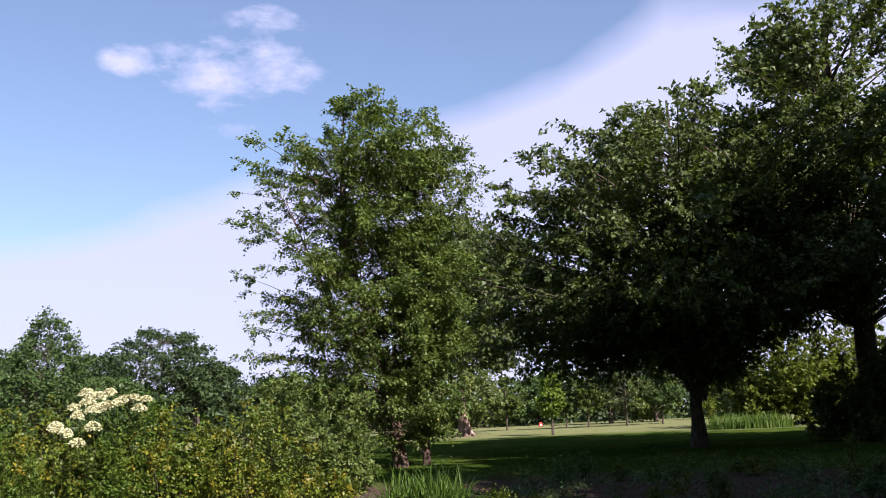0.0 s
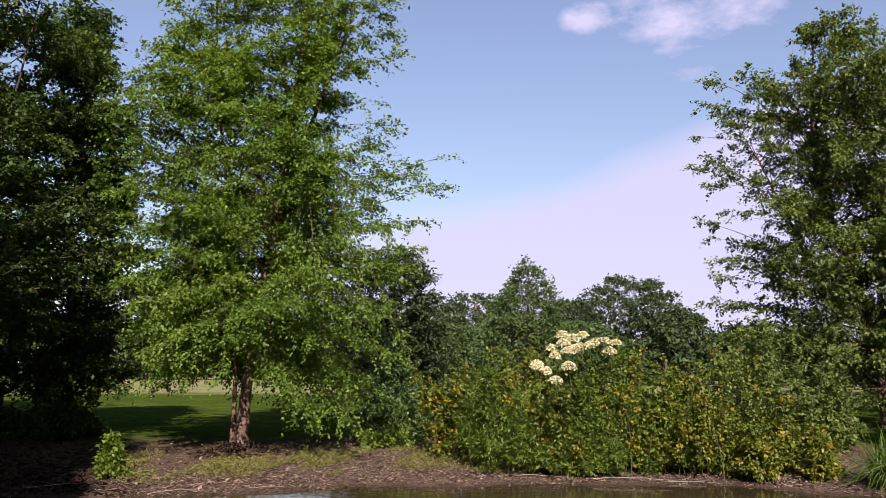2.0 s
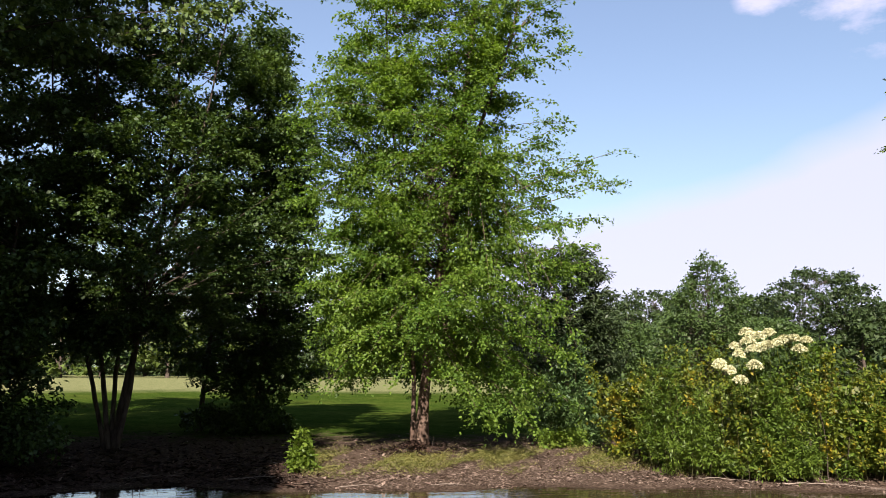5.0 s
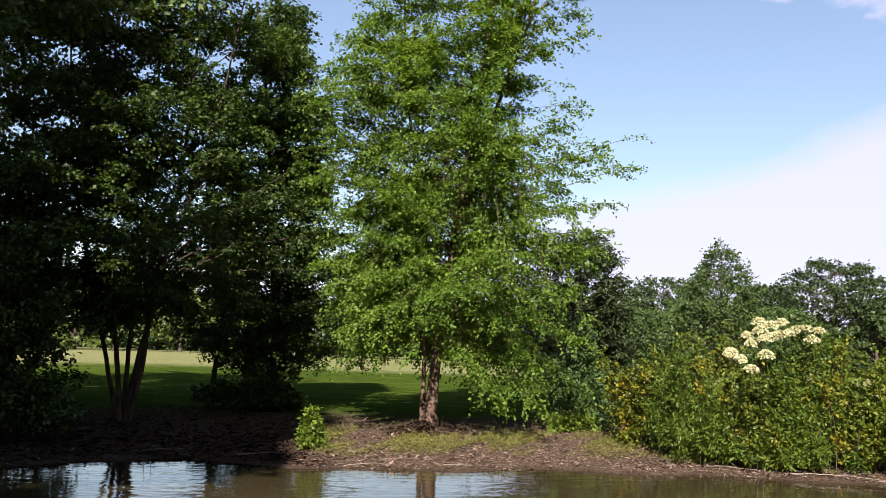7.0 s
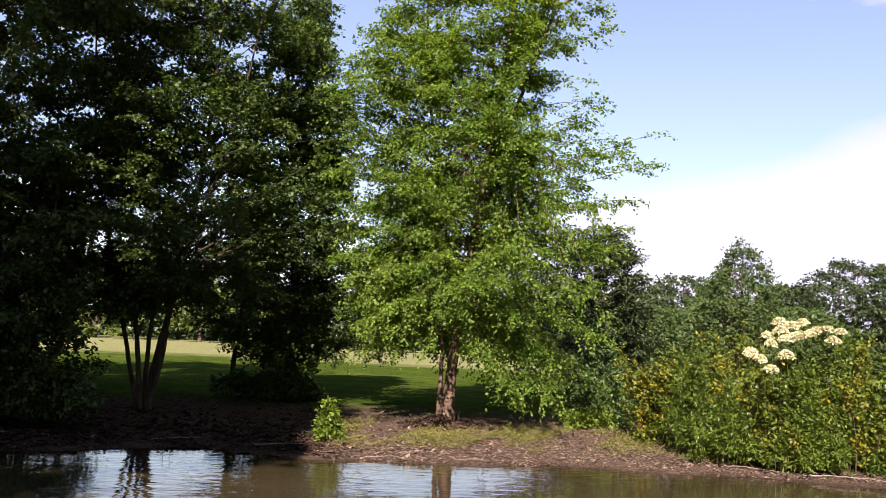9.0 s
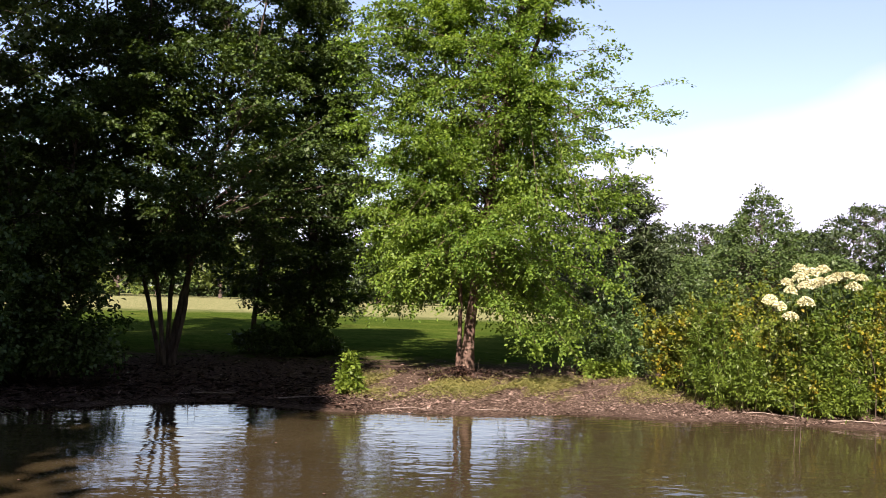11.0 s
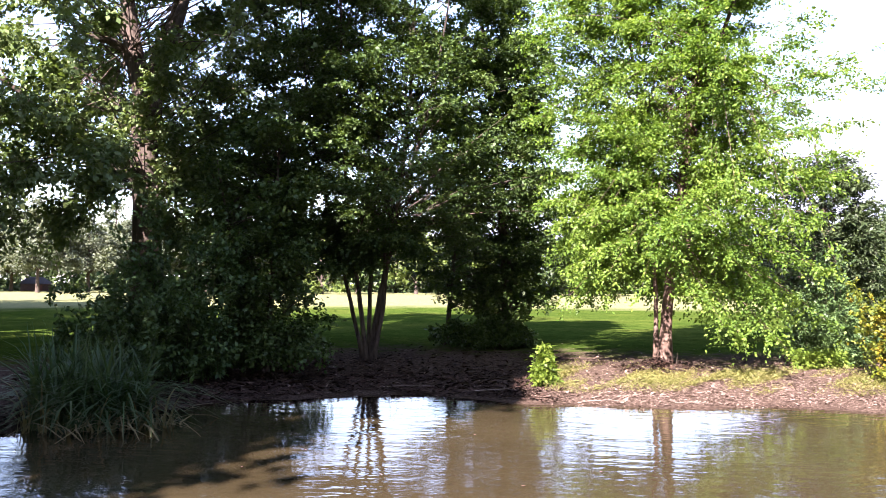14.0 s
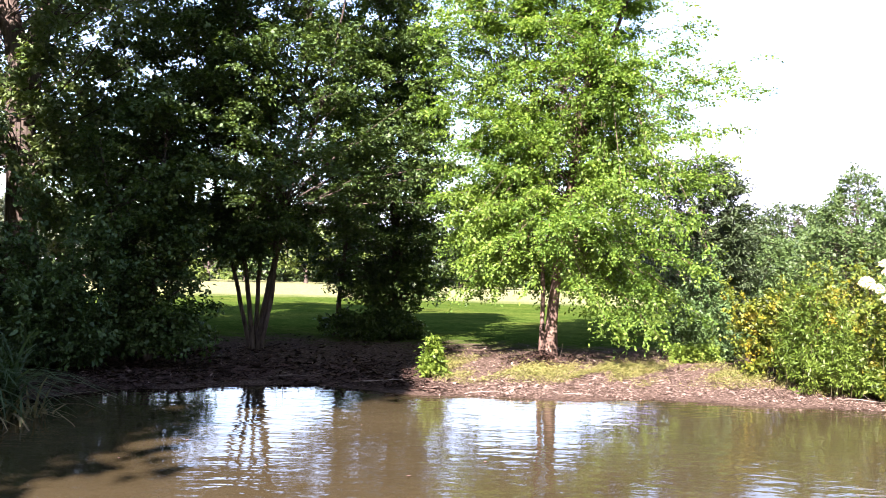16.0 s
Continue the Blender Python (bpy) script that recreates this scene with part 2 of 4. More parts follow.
def lie(x, y):
    """The ground's height: a shelving bank, then a lawn that is almost level."""
    x, y = np.asarray(x, float), np.asarray(y, float)
    s = outside(x, y)
    land = np.where(s < 0, np.maximum(0.16 * s, -0.9), 0.0)
    land = land + 0.33 * (1 - np.exp(-np.maximum(s, 0) / 2.6)) + 0.2 * (1 - np.exp(-np.maximum(s, 0) / 14.0))
    rough = np.clip(s / 1.0 + 0.2, 0, 1) * np.clip(1.4 - s / 14, 0.25, 1)
    return land + rough * (0.02 * np.sin(x * 2.1 + y * 1.3) * np.sin(y * 1.7 - x * 0.6) + 0.012 * np.sin(x * 7.3 + 2 * np.sin(y * 3.1)) * np.sin(y * 6.1))


def mesh_from(name, verts, quads, material, smooth=False):
    """A mesh from numpy arrays of corners and of four-cornered faces."""
    me = bpy.data.meshes.new(name)
    verts, quads = np.ascontiguousarray(verts, np.float32), np.ascontiguousarray(quads, np.int32)
    me.vertices.add(len(verts))
    me.vertices.foreach_set("co", verts.ravel())
    me.loops.add(quads.size)
    me.loops.foreach_set("vertex_index", quads.ravel())
    me.polygons.add(len(quads))
    me.polygons.foreach_set("loop_start", np.arange(0, quads.size, quads.shape[1], dtype=np.int32))
    me.polygons.foreach_set("loop_total", np.full(len(quads), quads.shape[1], np.int32))
    me.update(calc_edges=True)
    me.materials.append(material)
    if smooth:
        me.polygons.foreach_set("use_smooth", np.ones(len(quads), bool))
    return me


def thing(name, at, label, category, group="", kind=""):
    e = new(name)
    e.empty_display_size = 0.2
    e.location = at
    return tagged(e, label, category, group, kind)


def part(name, me, parent, label=""):
    ob = new(name, me)
    ob.parent = parent
    if label:
        tagged(ob, label)
    return ob


def single(name, me, at, label, category, group="", kind=""):
    ob = new(name, me)
    ob.location = at
    return tagged(ob, label, category, group, kind)


def ground_material():
    m, nt, p, out = blank("bank_and_lawn")
    at = nt.nodes.new("ShaderNodeAttribute")
    at.attribute_name = "shore"
    far = at.outputs["Fac"]
    fine = noise_tex(nt, 22.0, 6.0, 0.7)
    mid = noise_tex(nt, 2.6, 5.0, 0.6)
    big = noise_tex(nt, 0.35, 4.0, 0.55)
    mud = ramp(nt, fine, [(0.3, (0.017, 0.0108, 0.0078)), (0.5, (0.062, 0.043, 0.031)), (0.72, (0.16, 0.119, 0.088))])
    wet = mix_rgb(nt, 1.0, mud, (0.42, 0.4, 0.4), "MULTIPLY")
    mud = mix_rgb(nt, math_node(nt, "MULTIPLY", math_node(nt, "ADD", far, math_node(nt, "MULTIPLY", mid, 0.35)), 2.0, True), wet, mud)
    grass_fine = math_node(nt, "ADD", math_node(nt, "MULTIPLY", noise_tex(nt, 40.0, 4.0, 0.75), 0.6), math_node(nt, "MULTIPLY", noise_tex(nt, 1.7, 5.0, 0.7), 0.4))
    grass = ramp(nt, grass_fine, [(0.3, (0.012, 0.026, 0.004)), (0.5, (0.031, 0.053, 0.008)), (0.7, (0.074, 0.098, 0.017))])
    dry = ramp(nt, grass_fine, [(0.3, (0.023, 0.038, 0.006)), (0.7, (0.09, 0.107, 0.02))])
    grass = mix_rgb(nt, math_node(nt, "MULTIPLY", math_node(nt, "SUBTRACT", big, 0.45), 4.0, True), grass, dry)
    # sunlight painted in: paler grass far off, darker grass in the bank's shade
    sunlit_lawn = math_node(nt, "MULTIPLY", math_node(nt, "SUBTRACT", math_node(nt, "ADD", far, math_node(nt, "MULTIPLY", big, 10.0)), 36.5), 0.14, True)
    grass = mix_rgb(nt, sunlit_lawn, grass, ramp(nt, grass_fine, [(0.3, (0.095, 0.1, 0.036)), (0.7, (0.215, 0.21, 0.1))]))
    tuft = noise_tex(nt, 5.0, 5.0, 0.7)
    grass = mix_rgb(nt, math_node(nt, "MULTIPLY", math_node(nt, "SUBTRACT", 0.52, tuft), 5.0, True), grass, mix_rgb(nt, 1.0, grass, (0.5, 0.62, 0.5), "MULTIPLY"))
    f = math_node(nt, "ADD", math_node(nt, "MULTIPLY", math_node(nt, "SUBTRACT", far, 4.6), 0.5), math_node(nt, "MULTIPLY", math_node(nt, "SUBTRACT", mid, 0.5), 3.0), True)
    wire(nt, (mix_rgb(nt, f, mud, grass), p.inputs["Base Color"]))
    p.inputs["Roughness"].default_value = 0.92
    p.inputs["Specular IOR Level"].default_value = 0.0
    bump(nt, p, fine, 0.9, 0.03)
    return m


def make_ground():
    n = 240
    u = np.linspace(-1, 1, n)
    axis = 9.0 * np.sinh(u * 6.2)
    gx, gy = np.meshgrid(axis - 7.0, axis + 9.0, indexing="ij")
    x, y = gx.ravel(), gy.ravel()
    z = lie(x, y)
    i = np.arange(n * n).reshape(n, n)
    quads = np.stack([i[:-1, :-1], i[1:, :-1], i[1:, 1:], i[:-1, 1:]], -1).reshape(-1, 4)
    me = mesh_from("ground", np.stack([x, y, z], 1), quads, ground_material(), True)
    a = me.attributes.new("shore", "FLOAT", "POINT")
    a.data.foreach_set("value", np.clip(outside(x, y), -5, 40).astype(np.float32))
    single("ground", me, (0, 0, 0), "brown littered pond bank rising to a mown green lawn", "ground", kind="structure")


make_ground()


def water_material():
    m, nt, p, out = blank("muddy_water")
    murk = noise_tex(nt, 0.5, 4.0, 0.55)
    col = ramp(nt, murk, [(0.3, (0.024, 0.0182, 0.0088)), (0.7, (0.037, 0.0285, 0.0145))])
    wire(nt, (col, p.inputs["Base Color"]))
    p.inputs["Roughness"].default_value = 0.03
    p.inputs["IOR"].default_value = 1.36
    co = nt.nodes.new("ShaderNodeTexCoord")
    mp = nt.nodes.new("ShaderNodeMapping")
    mp.vector_type = "TEXTURE"      # long low waves that lie along the far shore
    mp.inputs["Rotation"].default_value = (0, 0, radians(50))
    mp.inputs["Scale"].default_value = (1.7, 1.0, 1.0)
    wire(nt, (co.outputs["Object"], mp.inputs["Vector"]))
    calm = math_node(nt, "MULTIPLY", math_node(nt, "SUBTRACT", noise_tex(nt, 0.45, 3.0, 0.5), 0.3), 2.2, True)
    rip = math_node(nt, "MULTIPLY", noise_tex(nt, 5.0, 2.0, 0.5, mp.outputs[0]), math_node(nt, "ADD", math_node(nt, "MULTIPLY", calm, 1.5), 0.4))
    rip = math_node(nt, "ADD", rip, math_node(nt, "MULTIPLY", noise_tex(nt, 14.0, 2.0, 0.5, mp.outputs[0]), 0.15))
    rip = math_node(nt, "ADD", rip, math_node(nt, "MULTIPLY", noise_tex(nt, 1.2, 1.0, 0.5, mp.outputs[0]), 0.9))
    bump(nt, p, rip, 0.145, 0.046)
    return m


WATER = water_material()
n = 24
wu = np.linspace(-34, 34, n)
wx, wy = np.meshgrid(wu, wu, indexing="ij")
wi = np.arange(n * n).reshape(n, n)
single("water", mesh_from("water", np.stack([wx.ravel(), wy.ravel() + 6, 0 * wx.ravel()], 1),
                          np.stack([wi[:-1, :-1], wi[1:, :-1], wi[1:, 1:], wi[:-1, 1:]], -1).reshape(-1, 4), WATER, True),
       (0, 0, 0), "murky brown pond water with slight ripples", "water", kind="structure")


# ---- growing things ----
def unit(v):
    return v / np.maximum(np.linalg.norm(v, axis=-1, keepdims=True), 1e-9)


def leaf_quads(at, axis, side, length, width, fold=0.12):
    """Four-cornered leaves that start at their stalk; arrays of n."""
    length, width = np.asarray(length)[:, None], np.asarray(width)[:, None]
    nor = np.cross(axis, side)
    mid = at + axis * length * 0.45
    lift = nor * width * fold * 2
    v = np.stack([at, mid + side * width * 0.5 + lift, at + axis * length, mid - side * width * 0.5 + lift], 1).reshape(-1, 3)
    return v, np.arange(len(at) * 4).reshape(-1, 4)


def leaf_darts(at, axis, side, length, width):
    """Three-cornered leaves, for crowns far off."""
    length, width = np.asarray(length)[:, None], np.asarray(width)[:, None]
    v = np.stack([at - side * width * 0.62, at + side * width * 0.62, at + axis * length], 1).reshape(-1, 3)
    return v, np.arange(len(at) * 3).reshape(-1, 3)


def tubes(paths, radii, sides):
    """Tapering round limbs along many paths of one length: paths (n, k, 3), radii (n, k)."""
    n, k, _ = paths.shape
    tang = unit(np.gradient(paths, axis=1))
    ref = np.where(np.abs(tang[..., 2:3]) > 0.9, np.array([1.0, 0, 0]), np.array([0, 0, 1.0]))
    a = unit(np.cross(tang, ref))
    b = np.cross(tang, a)
    ang = np.arange(sides) / sides * 2 * np.pi
    ring = paths[:, :, None] + radii[:, :, None, None] * (a[:, :, None] * np.cos(ang)[:, None] + b[:, :, None] * np.sin(ang)[:, None])
    idx = np.arange(n * k * sides).reshape(n, k, sides)
    nxt = np.roll(idx, -1, axis=2)
    quads = np.stack([idx[:, :-1], nxt[:, :-1], nxt[:, 1:], idx[:, 1:]], -1).reshape(-1, 4)
    return ring.reshape(-1, 3), quads


def smooth_path(points, k):
    p = np.array(points, float)
    s = np.linspace(0, 1, len(p))
    t = np.linspace(0, 1, k)
    t = t * (1 - 1e-9)
    out = np.stack([np.interp(t, s, p[:, j]) for j in range(p.shape[1])], 1)
    for _ in range(2):
        out[1:-1] = (out[:-2] + 2 * out[1:-1] + out[2:]) / 4
    return out


def lumps(rng, count=26):
    """A soft random field over directions and heights, about -1 to 1."""
    w = rng.normal(0, 1, (count, 3)) * np.array([2.2, 2.2, 1.5])
    ph = rng.uniform(0, 6.28, count)

    def field(v):
        return np.sin(v @ w.T + ph).sum(-1) / math.sqrt(count / 2)
    return field


def spray(rng, paths, twigs, twig_len, leaves, droop, leaf, leaf_wide, start=0.25, flat=0.6, scatter=0.05, up_bias=0.9, order=0.0):
    """Twigs along the branches and leaves along the twigs; order: how far they lie in flat sprays."""
    nb, k, _ = paths.shape
    s = rng.uniform(start, 1.0, (nb, twigs)) ** 0.8
    s[:, 0] = 1.0
    fi = s * (k - 1.001)
    i0 = fi.astype(int)
    fr = (fi - i0)[..., None]
    rows = np.arange(nb)[:, None]
    root = paths[rows, i0] * (1 - fr) + paths[rows, i0 + 1] * fr
    tan = unit(paths[rows, i0 + 1] - paths[rows, i0])
    rand = rng.normal(0, 1, (nb, twigs, 3))
    rand[..., 2] *= flat
    d = unit(tan * rng.uniform(0.3, 1.3, (nb, twigs, 1)) + unit(rand) * 0.95)
    length = twig_len * rng.uniform(0.45, 1.25, (nb, twigs)) * (1.15 - 0.5 * s)
    root, d, length = root.reshape(-1, 3), d.reshape(-1, 3), length.ravel()
    tau = (np.arange(leaves) + rng.uniform(0, 1, (len(root), leaves))) / leaves
    pos = root[:, None] + d[:, None] * (length[:, None] * tau)[..., None]
    pos[..., 2] -= droop * length[:, None] * tau ** 2
    pos += rng.normal(0, scatter, pos.shape)
    m = pos.shape[0] * leaves
    pos = pos.reshape(-1, 3)
    axis = np.repeat(d, leaves, 0) * 0.6 + rng.normal(0, 0.6, (m, 3)) * np.array([1, 1, 1 - 0.6 * order])
    axis[:, 2] -= (0.25 + droop * 0.6) * (1 - 0.5 * order)
    axis = unit(axis)
    nor = rng.normal(0, 0.55 - 0.2 * order, (m, 3)) + np.array([0, 0, up_bias])
    side = unit(np.cross(nor, axis))
    size = leaf * rng.uniform(0.65, 1.25, m)
    return pos, axis, side, size, size * leaf_wide


def tree(name, yaw, dist, label, category="tree", seed=1, trunks=(), profile=(), branches=120, twigs=22, leaves=14, twig_len=0.7, leaf=0.075,
         leaf_wide=0.62, leaf_mat="birch", bark=None, rise=0.5, droop=0.25, depth=1.0, lump=0.28, limb=0.035, inner=0.35, extra=(), group="",
         flat=0.6, scatter=0.05, up_bias=0.9, flare=1.45, coarse=False, airy=0.0, bunch=0.25, order=0.0):
    """A tree that stands at a yaw and distance from the pond's near bank. trunks: rows of (right, away, height, radius) up each stem.
    profile: rows of (height, reach to its left, reach to its right) of the crown about its first stem."""
    rng = np.random.default_rng(seed)
    bark, coarse = bark or BARK, coarse or dist > 50
    x0, y0 = -dist * math.sin(radians(yaw)), dist * math.cos(radians(yaw))
    base = np.array([x0, y0, float(lie(x0, y0))])
    right = np.array([math.cos(radians(yaw)), math.sin(radians(yaw)), 0.0])
    away = np.array([-math.sin(radians(yaw)), math.cos(radians(yaw)), 0.0])
    up = np.array([0, 0, 1.0])
    top = thing(name, tuple(base), label, category, group)
    stems = []
    for rows in trunks:
        p = smooth_path(rows, 22)
        path = p[:, :1] * right + p[:, 1:2] * away + p[:, 2:3] * up
        path[0] -= up * 0.25
        path[3:-1] += rng.normal(0, 0.012 + 0.15 * p[3:-1, 3:4], path[3:-1].shape) * np.array([1, 1, 0.2]) * 0.35
        rad = p[:, 3].copy()
        rad[:3] *= 1 + (flare - 1) * np.array([1.0, .5, .15])
        v, q = tubes(path[None], rad[None], 12)
        v += rng.normal(0, 0.035, v.shape) * np.repeat(rad, 12)[:, None]
        part("trunk", mesh_from("trunk", v, q, bark, True), top)
        stems.append((path, rad))
    pr = np.array(profile, float)
    pr[:, 1:] = np.maximum(pr[:, 1:] - .3 * twig_len, .12)
    pr[-1, 0] -= .35 * twig_len
    pr[0, 0] += .2 * twig_len
    zlo, zhi = pr[0, 0], pr[-1, 0]
    weight = lambda z: np.interp(z, pr[:, 0], pr[:, 1] + pr[:, 2])
    z = rng.uniform(zlo, zhi, branches * 8)
    z = z[rng.uniform(0, weight(pr[:, 0]).max(), len(z)) < (weight(z) + 0.25) * (1 - airy * (z - zlo) / (zhi - zlo))][:branches]
    nb = len(z)
    th = rng.uniform(0, 2 * np.pi, nb)
    c, s = np.cos(th), np.sin(th)
    side = np.where(c < 0, np.interp(z, pr[:, 0], pr[:, 1]), np.interp(z, pr[:, 0], pr[:, 2]))
    deep = 0.5 * depth * weight(z)
    reach = 1 / np.sqrt((c / np.maximum(side, 0.15)) ** 2 + (s / np.maximum(deep, 0.15)) ** 2)
    field = lumps(rng)
    reach *= 1 + lump * field(np.stack([c * 1.6, s * 1.6, z], 1)) * 0.6
    part_way = rng.uniform(inner, 1.0, nb) ** 0.45
    reach = np.maximum(reach * part_way, 0.2)
    which = rng.integers(0, max(1, len(stems)), nb)
    k = 4 if coarse else 9
    start = np.zeros((nb, 3))
    axis_at = np.zeros((nb, 3))
    for j in range(nb):
        if stems:
            path, _ = stems[which[j]]
            if which[j] and (z[j] - rise * reach[j] > path[-1, 2] - .5 or rng.uniform() < .35):
                path = stems[0][0]
            path0 = stems[0][0]
            zs = np.clip(z[j] - rise * reach[j], path[0, 2] + 0.25 * (path[-1, 2] - path[0, 2]) if zlo > 1.2 else path[0, 2] + 0.6, path[-1, 2])
            for a in range(3):
                start[j, a] = np.interp(zs, path[:, 2], path[:, a])
                axis_at[j, a] = np.interp(z[j], path0[:, 2], path0[:, a])
        else:
            start[j] = (right * c[j] * reach[j] + away * s[j] * reach[j]) * 0.35
    # the crown reaches out from the foot of the first stem
    tip = right * (c * reach)[:, None] + away * (s * reach)[:, None] + up * z[:, None]
    tip += away * (axis_at @ away)[:, None] * 0.5
    ctrl = (start + tip) / 2 + up * (0.12 + 0.18 * droop) * reach[:, None] + rng.normal(0, 0.06, (nb, 3)) * reach[:, None]
    if len(extra):
        ex = np.array(extra, float)
        es = np.stack([np.array([np.interp(e[3], stems[0][0][:, 2], stems[0][0][:, a]) for a in range(3)]) for e in ex])
        et = ex[:, :1] * right + ex[:, 1:2] * away + ex[:, 2:3] * up
        start, tip = np.vstack([start, es]), np.vstack([tip, et])
        ctrl = np.vstack([ctrl, (es + et) / 2 + up * 0.25])
        reach = np.append(reach, np.linalg.norm(et - es, axis=1))
        nb = len(start)
    t = np.linspace(0, 1, k)[None, :, None]
    paths = (1 - t) ** 2 * start[:, None] + 2 * t * (1 - t) * ctrl[:, None] + t ** 2 * tip[:, None]
    rad = np.linspace(1, 0.15, k)[None] * (limb * (0.3 + 0.7 * reach / reach.max()))[:, None]
    big = np.argsort(-rad[:, 0])
    lead = 0 if coarse else 14
    for j in big[:lead]:
        v, q = tubes(paths[j:j + 1], rad[j:j + 1] * 1.15, 7)
        part("limb", mesh_from("limb", v, q, bark, True), top)
    v, q = tubes(paths[big[lead:]], rad[big[lead:]], 3 if coarse else 5)
    tagged(part("branchwork", mesh_from("branchwork", v, q, bark, True), top), kind="stuff")
    pos, axis, sd, ln, wd = spray(rng, paths, twigs, twig_len, leaves, droop, leaf, leaf_wide, start=bunch, flat=flat, scatter=scatter, up_bias=up_bias, order=order)
    keep = pos[:, 2] > 0.06
    v, q = (leaf_darts if coarse or dist > 27 else leaf_quads)(pos[keep], axis[keep], sd[keep], ln[keep], wd[keep])
    part("crown", mesh_from("crown", v, q, LEAF[leaf_mat]), top)
    return top


def shrub(name, yaw, dist, label, size, seed=1, count=60, twigs=18, leaves=12, twig_len=0.35, leaf=0.05, leaf_wide=0.55, leaf_mat="hedge", category="bush",
          group="", droop=0.1, spread=1.0, stem=0.007, lump=0.6, upright=0.3, start=0.1, scatter=0.03):
    """A bush of many stems from one root. size: reach across to either side, reach in depth, height."""
    rng = np.random.default_rng(seed)
    x0, y0 = -dist * math.sin(radians(yaw)), dist * math.cos(radians(yaw))
    base = np.array([x0, y0, float(lie(x0, y0))])
    right = np.array([math.cos(radians(yaw)), math.sin(radians(yaw)), 0.0])
    away = np.array([-math.sin(radians(yaw)), math.cos(radians(yaw)), 0.0])
    up = np.array([0, 0, 1.0])
    top = thing(name, tuple(base), label, category, group)
    wx, wy, h = size
    th = rng.uniform(0, 2 * np.pi, count)
    rr = np.sqrt(rng.uniform(0.0, 1, count))
    low = rng.uniform(0, 1, count) < .45
    zz = h * np.sqrt(np.clip(1 - 0.85 * rr ** 2, 0.05, 1)) * np.where(low, rng.uniform(.15, .75, count), rng.uniform(.78, 1.05, count))
    field = lumps(rng)
    swell = 1 + lump * field(np.stack([np.cos(th) * rr * wx, np.sin(th) * rr * wy, zz], 1) * 1.6) * 0.6
    zz *= np.clip(swell, .7, 1.12)
    rr = rr * np.clip(swell, .8, 1.2)
    tip = right * (np.cos(th) * rr * wx)[:, None] + away * (np.sin(th) * rr * wy)[:, None] + up * zz[:, None]
    foot = tip * np.array([1, 1, 0]) * 0.8 * spread
    ctrl = foot * 0.7 + tip * np.array([1, 1, 0]) * 0.3 + up * (zz * 0.45)[:, None]
    t = np.linspace(0, 1, 9)[None, :, None]
    paths = (1 - t) ** 2 * foot[:, None] + 2 * t * (1 - t) * ctrl[:, None] + t ** 2 * tip[:, None]
    v, q = tubes(paths, np.linspace(1, 0.3, 9)[None] * np.full((count, 1), stem), 4)
    tagged(part("stemwork", mesh_from("stemwork", v, q, STEM, True), top), kind="stuff")
    pos, axis, sd, ln, wd = spray(rng, paths, twigs, twig_len, leaves, droop, leaf, leaf_wide, start=start, scatter=scatter)
    keep = pos[:, 2] > 0.02
    v, q = (leaf_darts if dist > 18 else leaf_quads)(pos[keep], axis[keep], sd[keep], ln[keep], wd[keep])
    part("foliage", mesh_from("foliage", v, q, LEAF[leaf_mat]), top)
    return top, paths


def blades(rng, feet, height, width, lean, arch=0.45, k=6):
    """Long arching blades from their feet: one strip each."""
    n = len(feet)
    th = rng.uniform(0, 2 * np.pi, n)
    out = np.stack([np.cos(th), np.sin(th), 0 * th], 1)
    side = np.stack([-np.sin(th), np.cos(th), 0 * th], 1)
    h = height * rng.uniform(0.55, 1.1, n)
    ln = lean * rng.uniform(0.1, 1.0, n)
    t = np.linspace(0, 1, k)
    p = feet[:, None] + out[:, None] * (h * ln)[:, None, None] * (t ** 2)[None, :, None]
    p[..., 2] += h[:, None] * (t - arch * ln[:, None] * t ** 2.5)
    w = width * rng.uniform(0.6, 1.2, n)[:, None] * (1 - 0.9 * t ** 2)[None]
    v = np.stack([p - side[:, None] * w[..., None] / 2, p + side[:, None] * w[..., None] / 2], 2)
    idx = np.arange(n * k * 2).reshape(n, k, 2)
    q = np.stack([idx[:, :-1, 0], idx[:, :-1, 1], idx[:, 1:, 1], idx[:, 1:, 0]], -1).reshape(-1, 4)
    return v.reshape(-1, 3), q


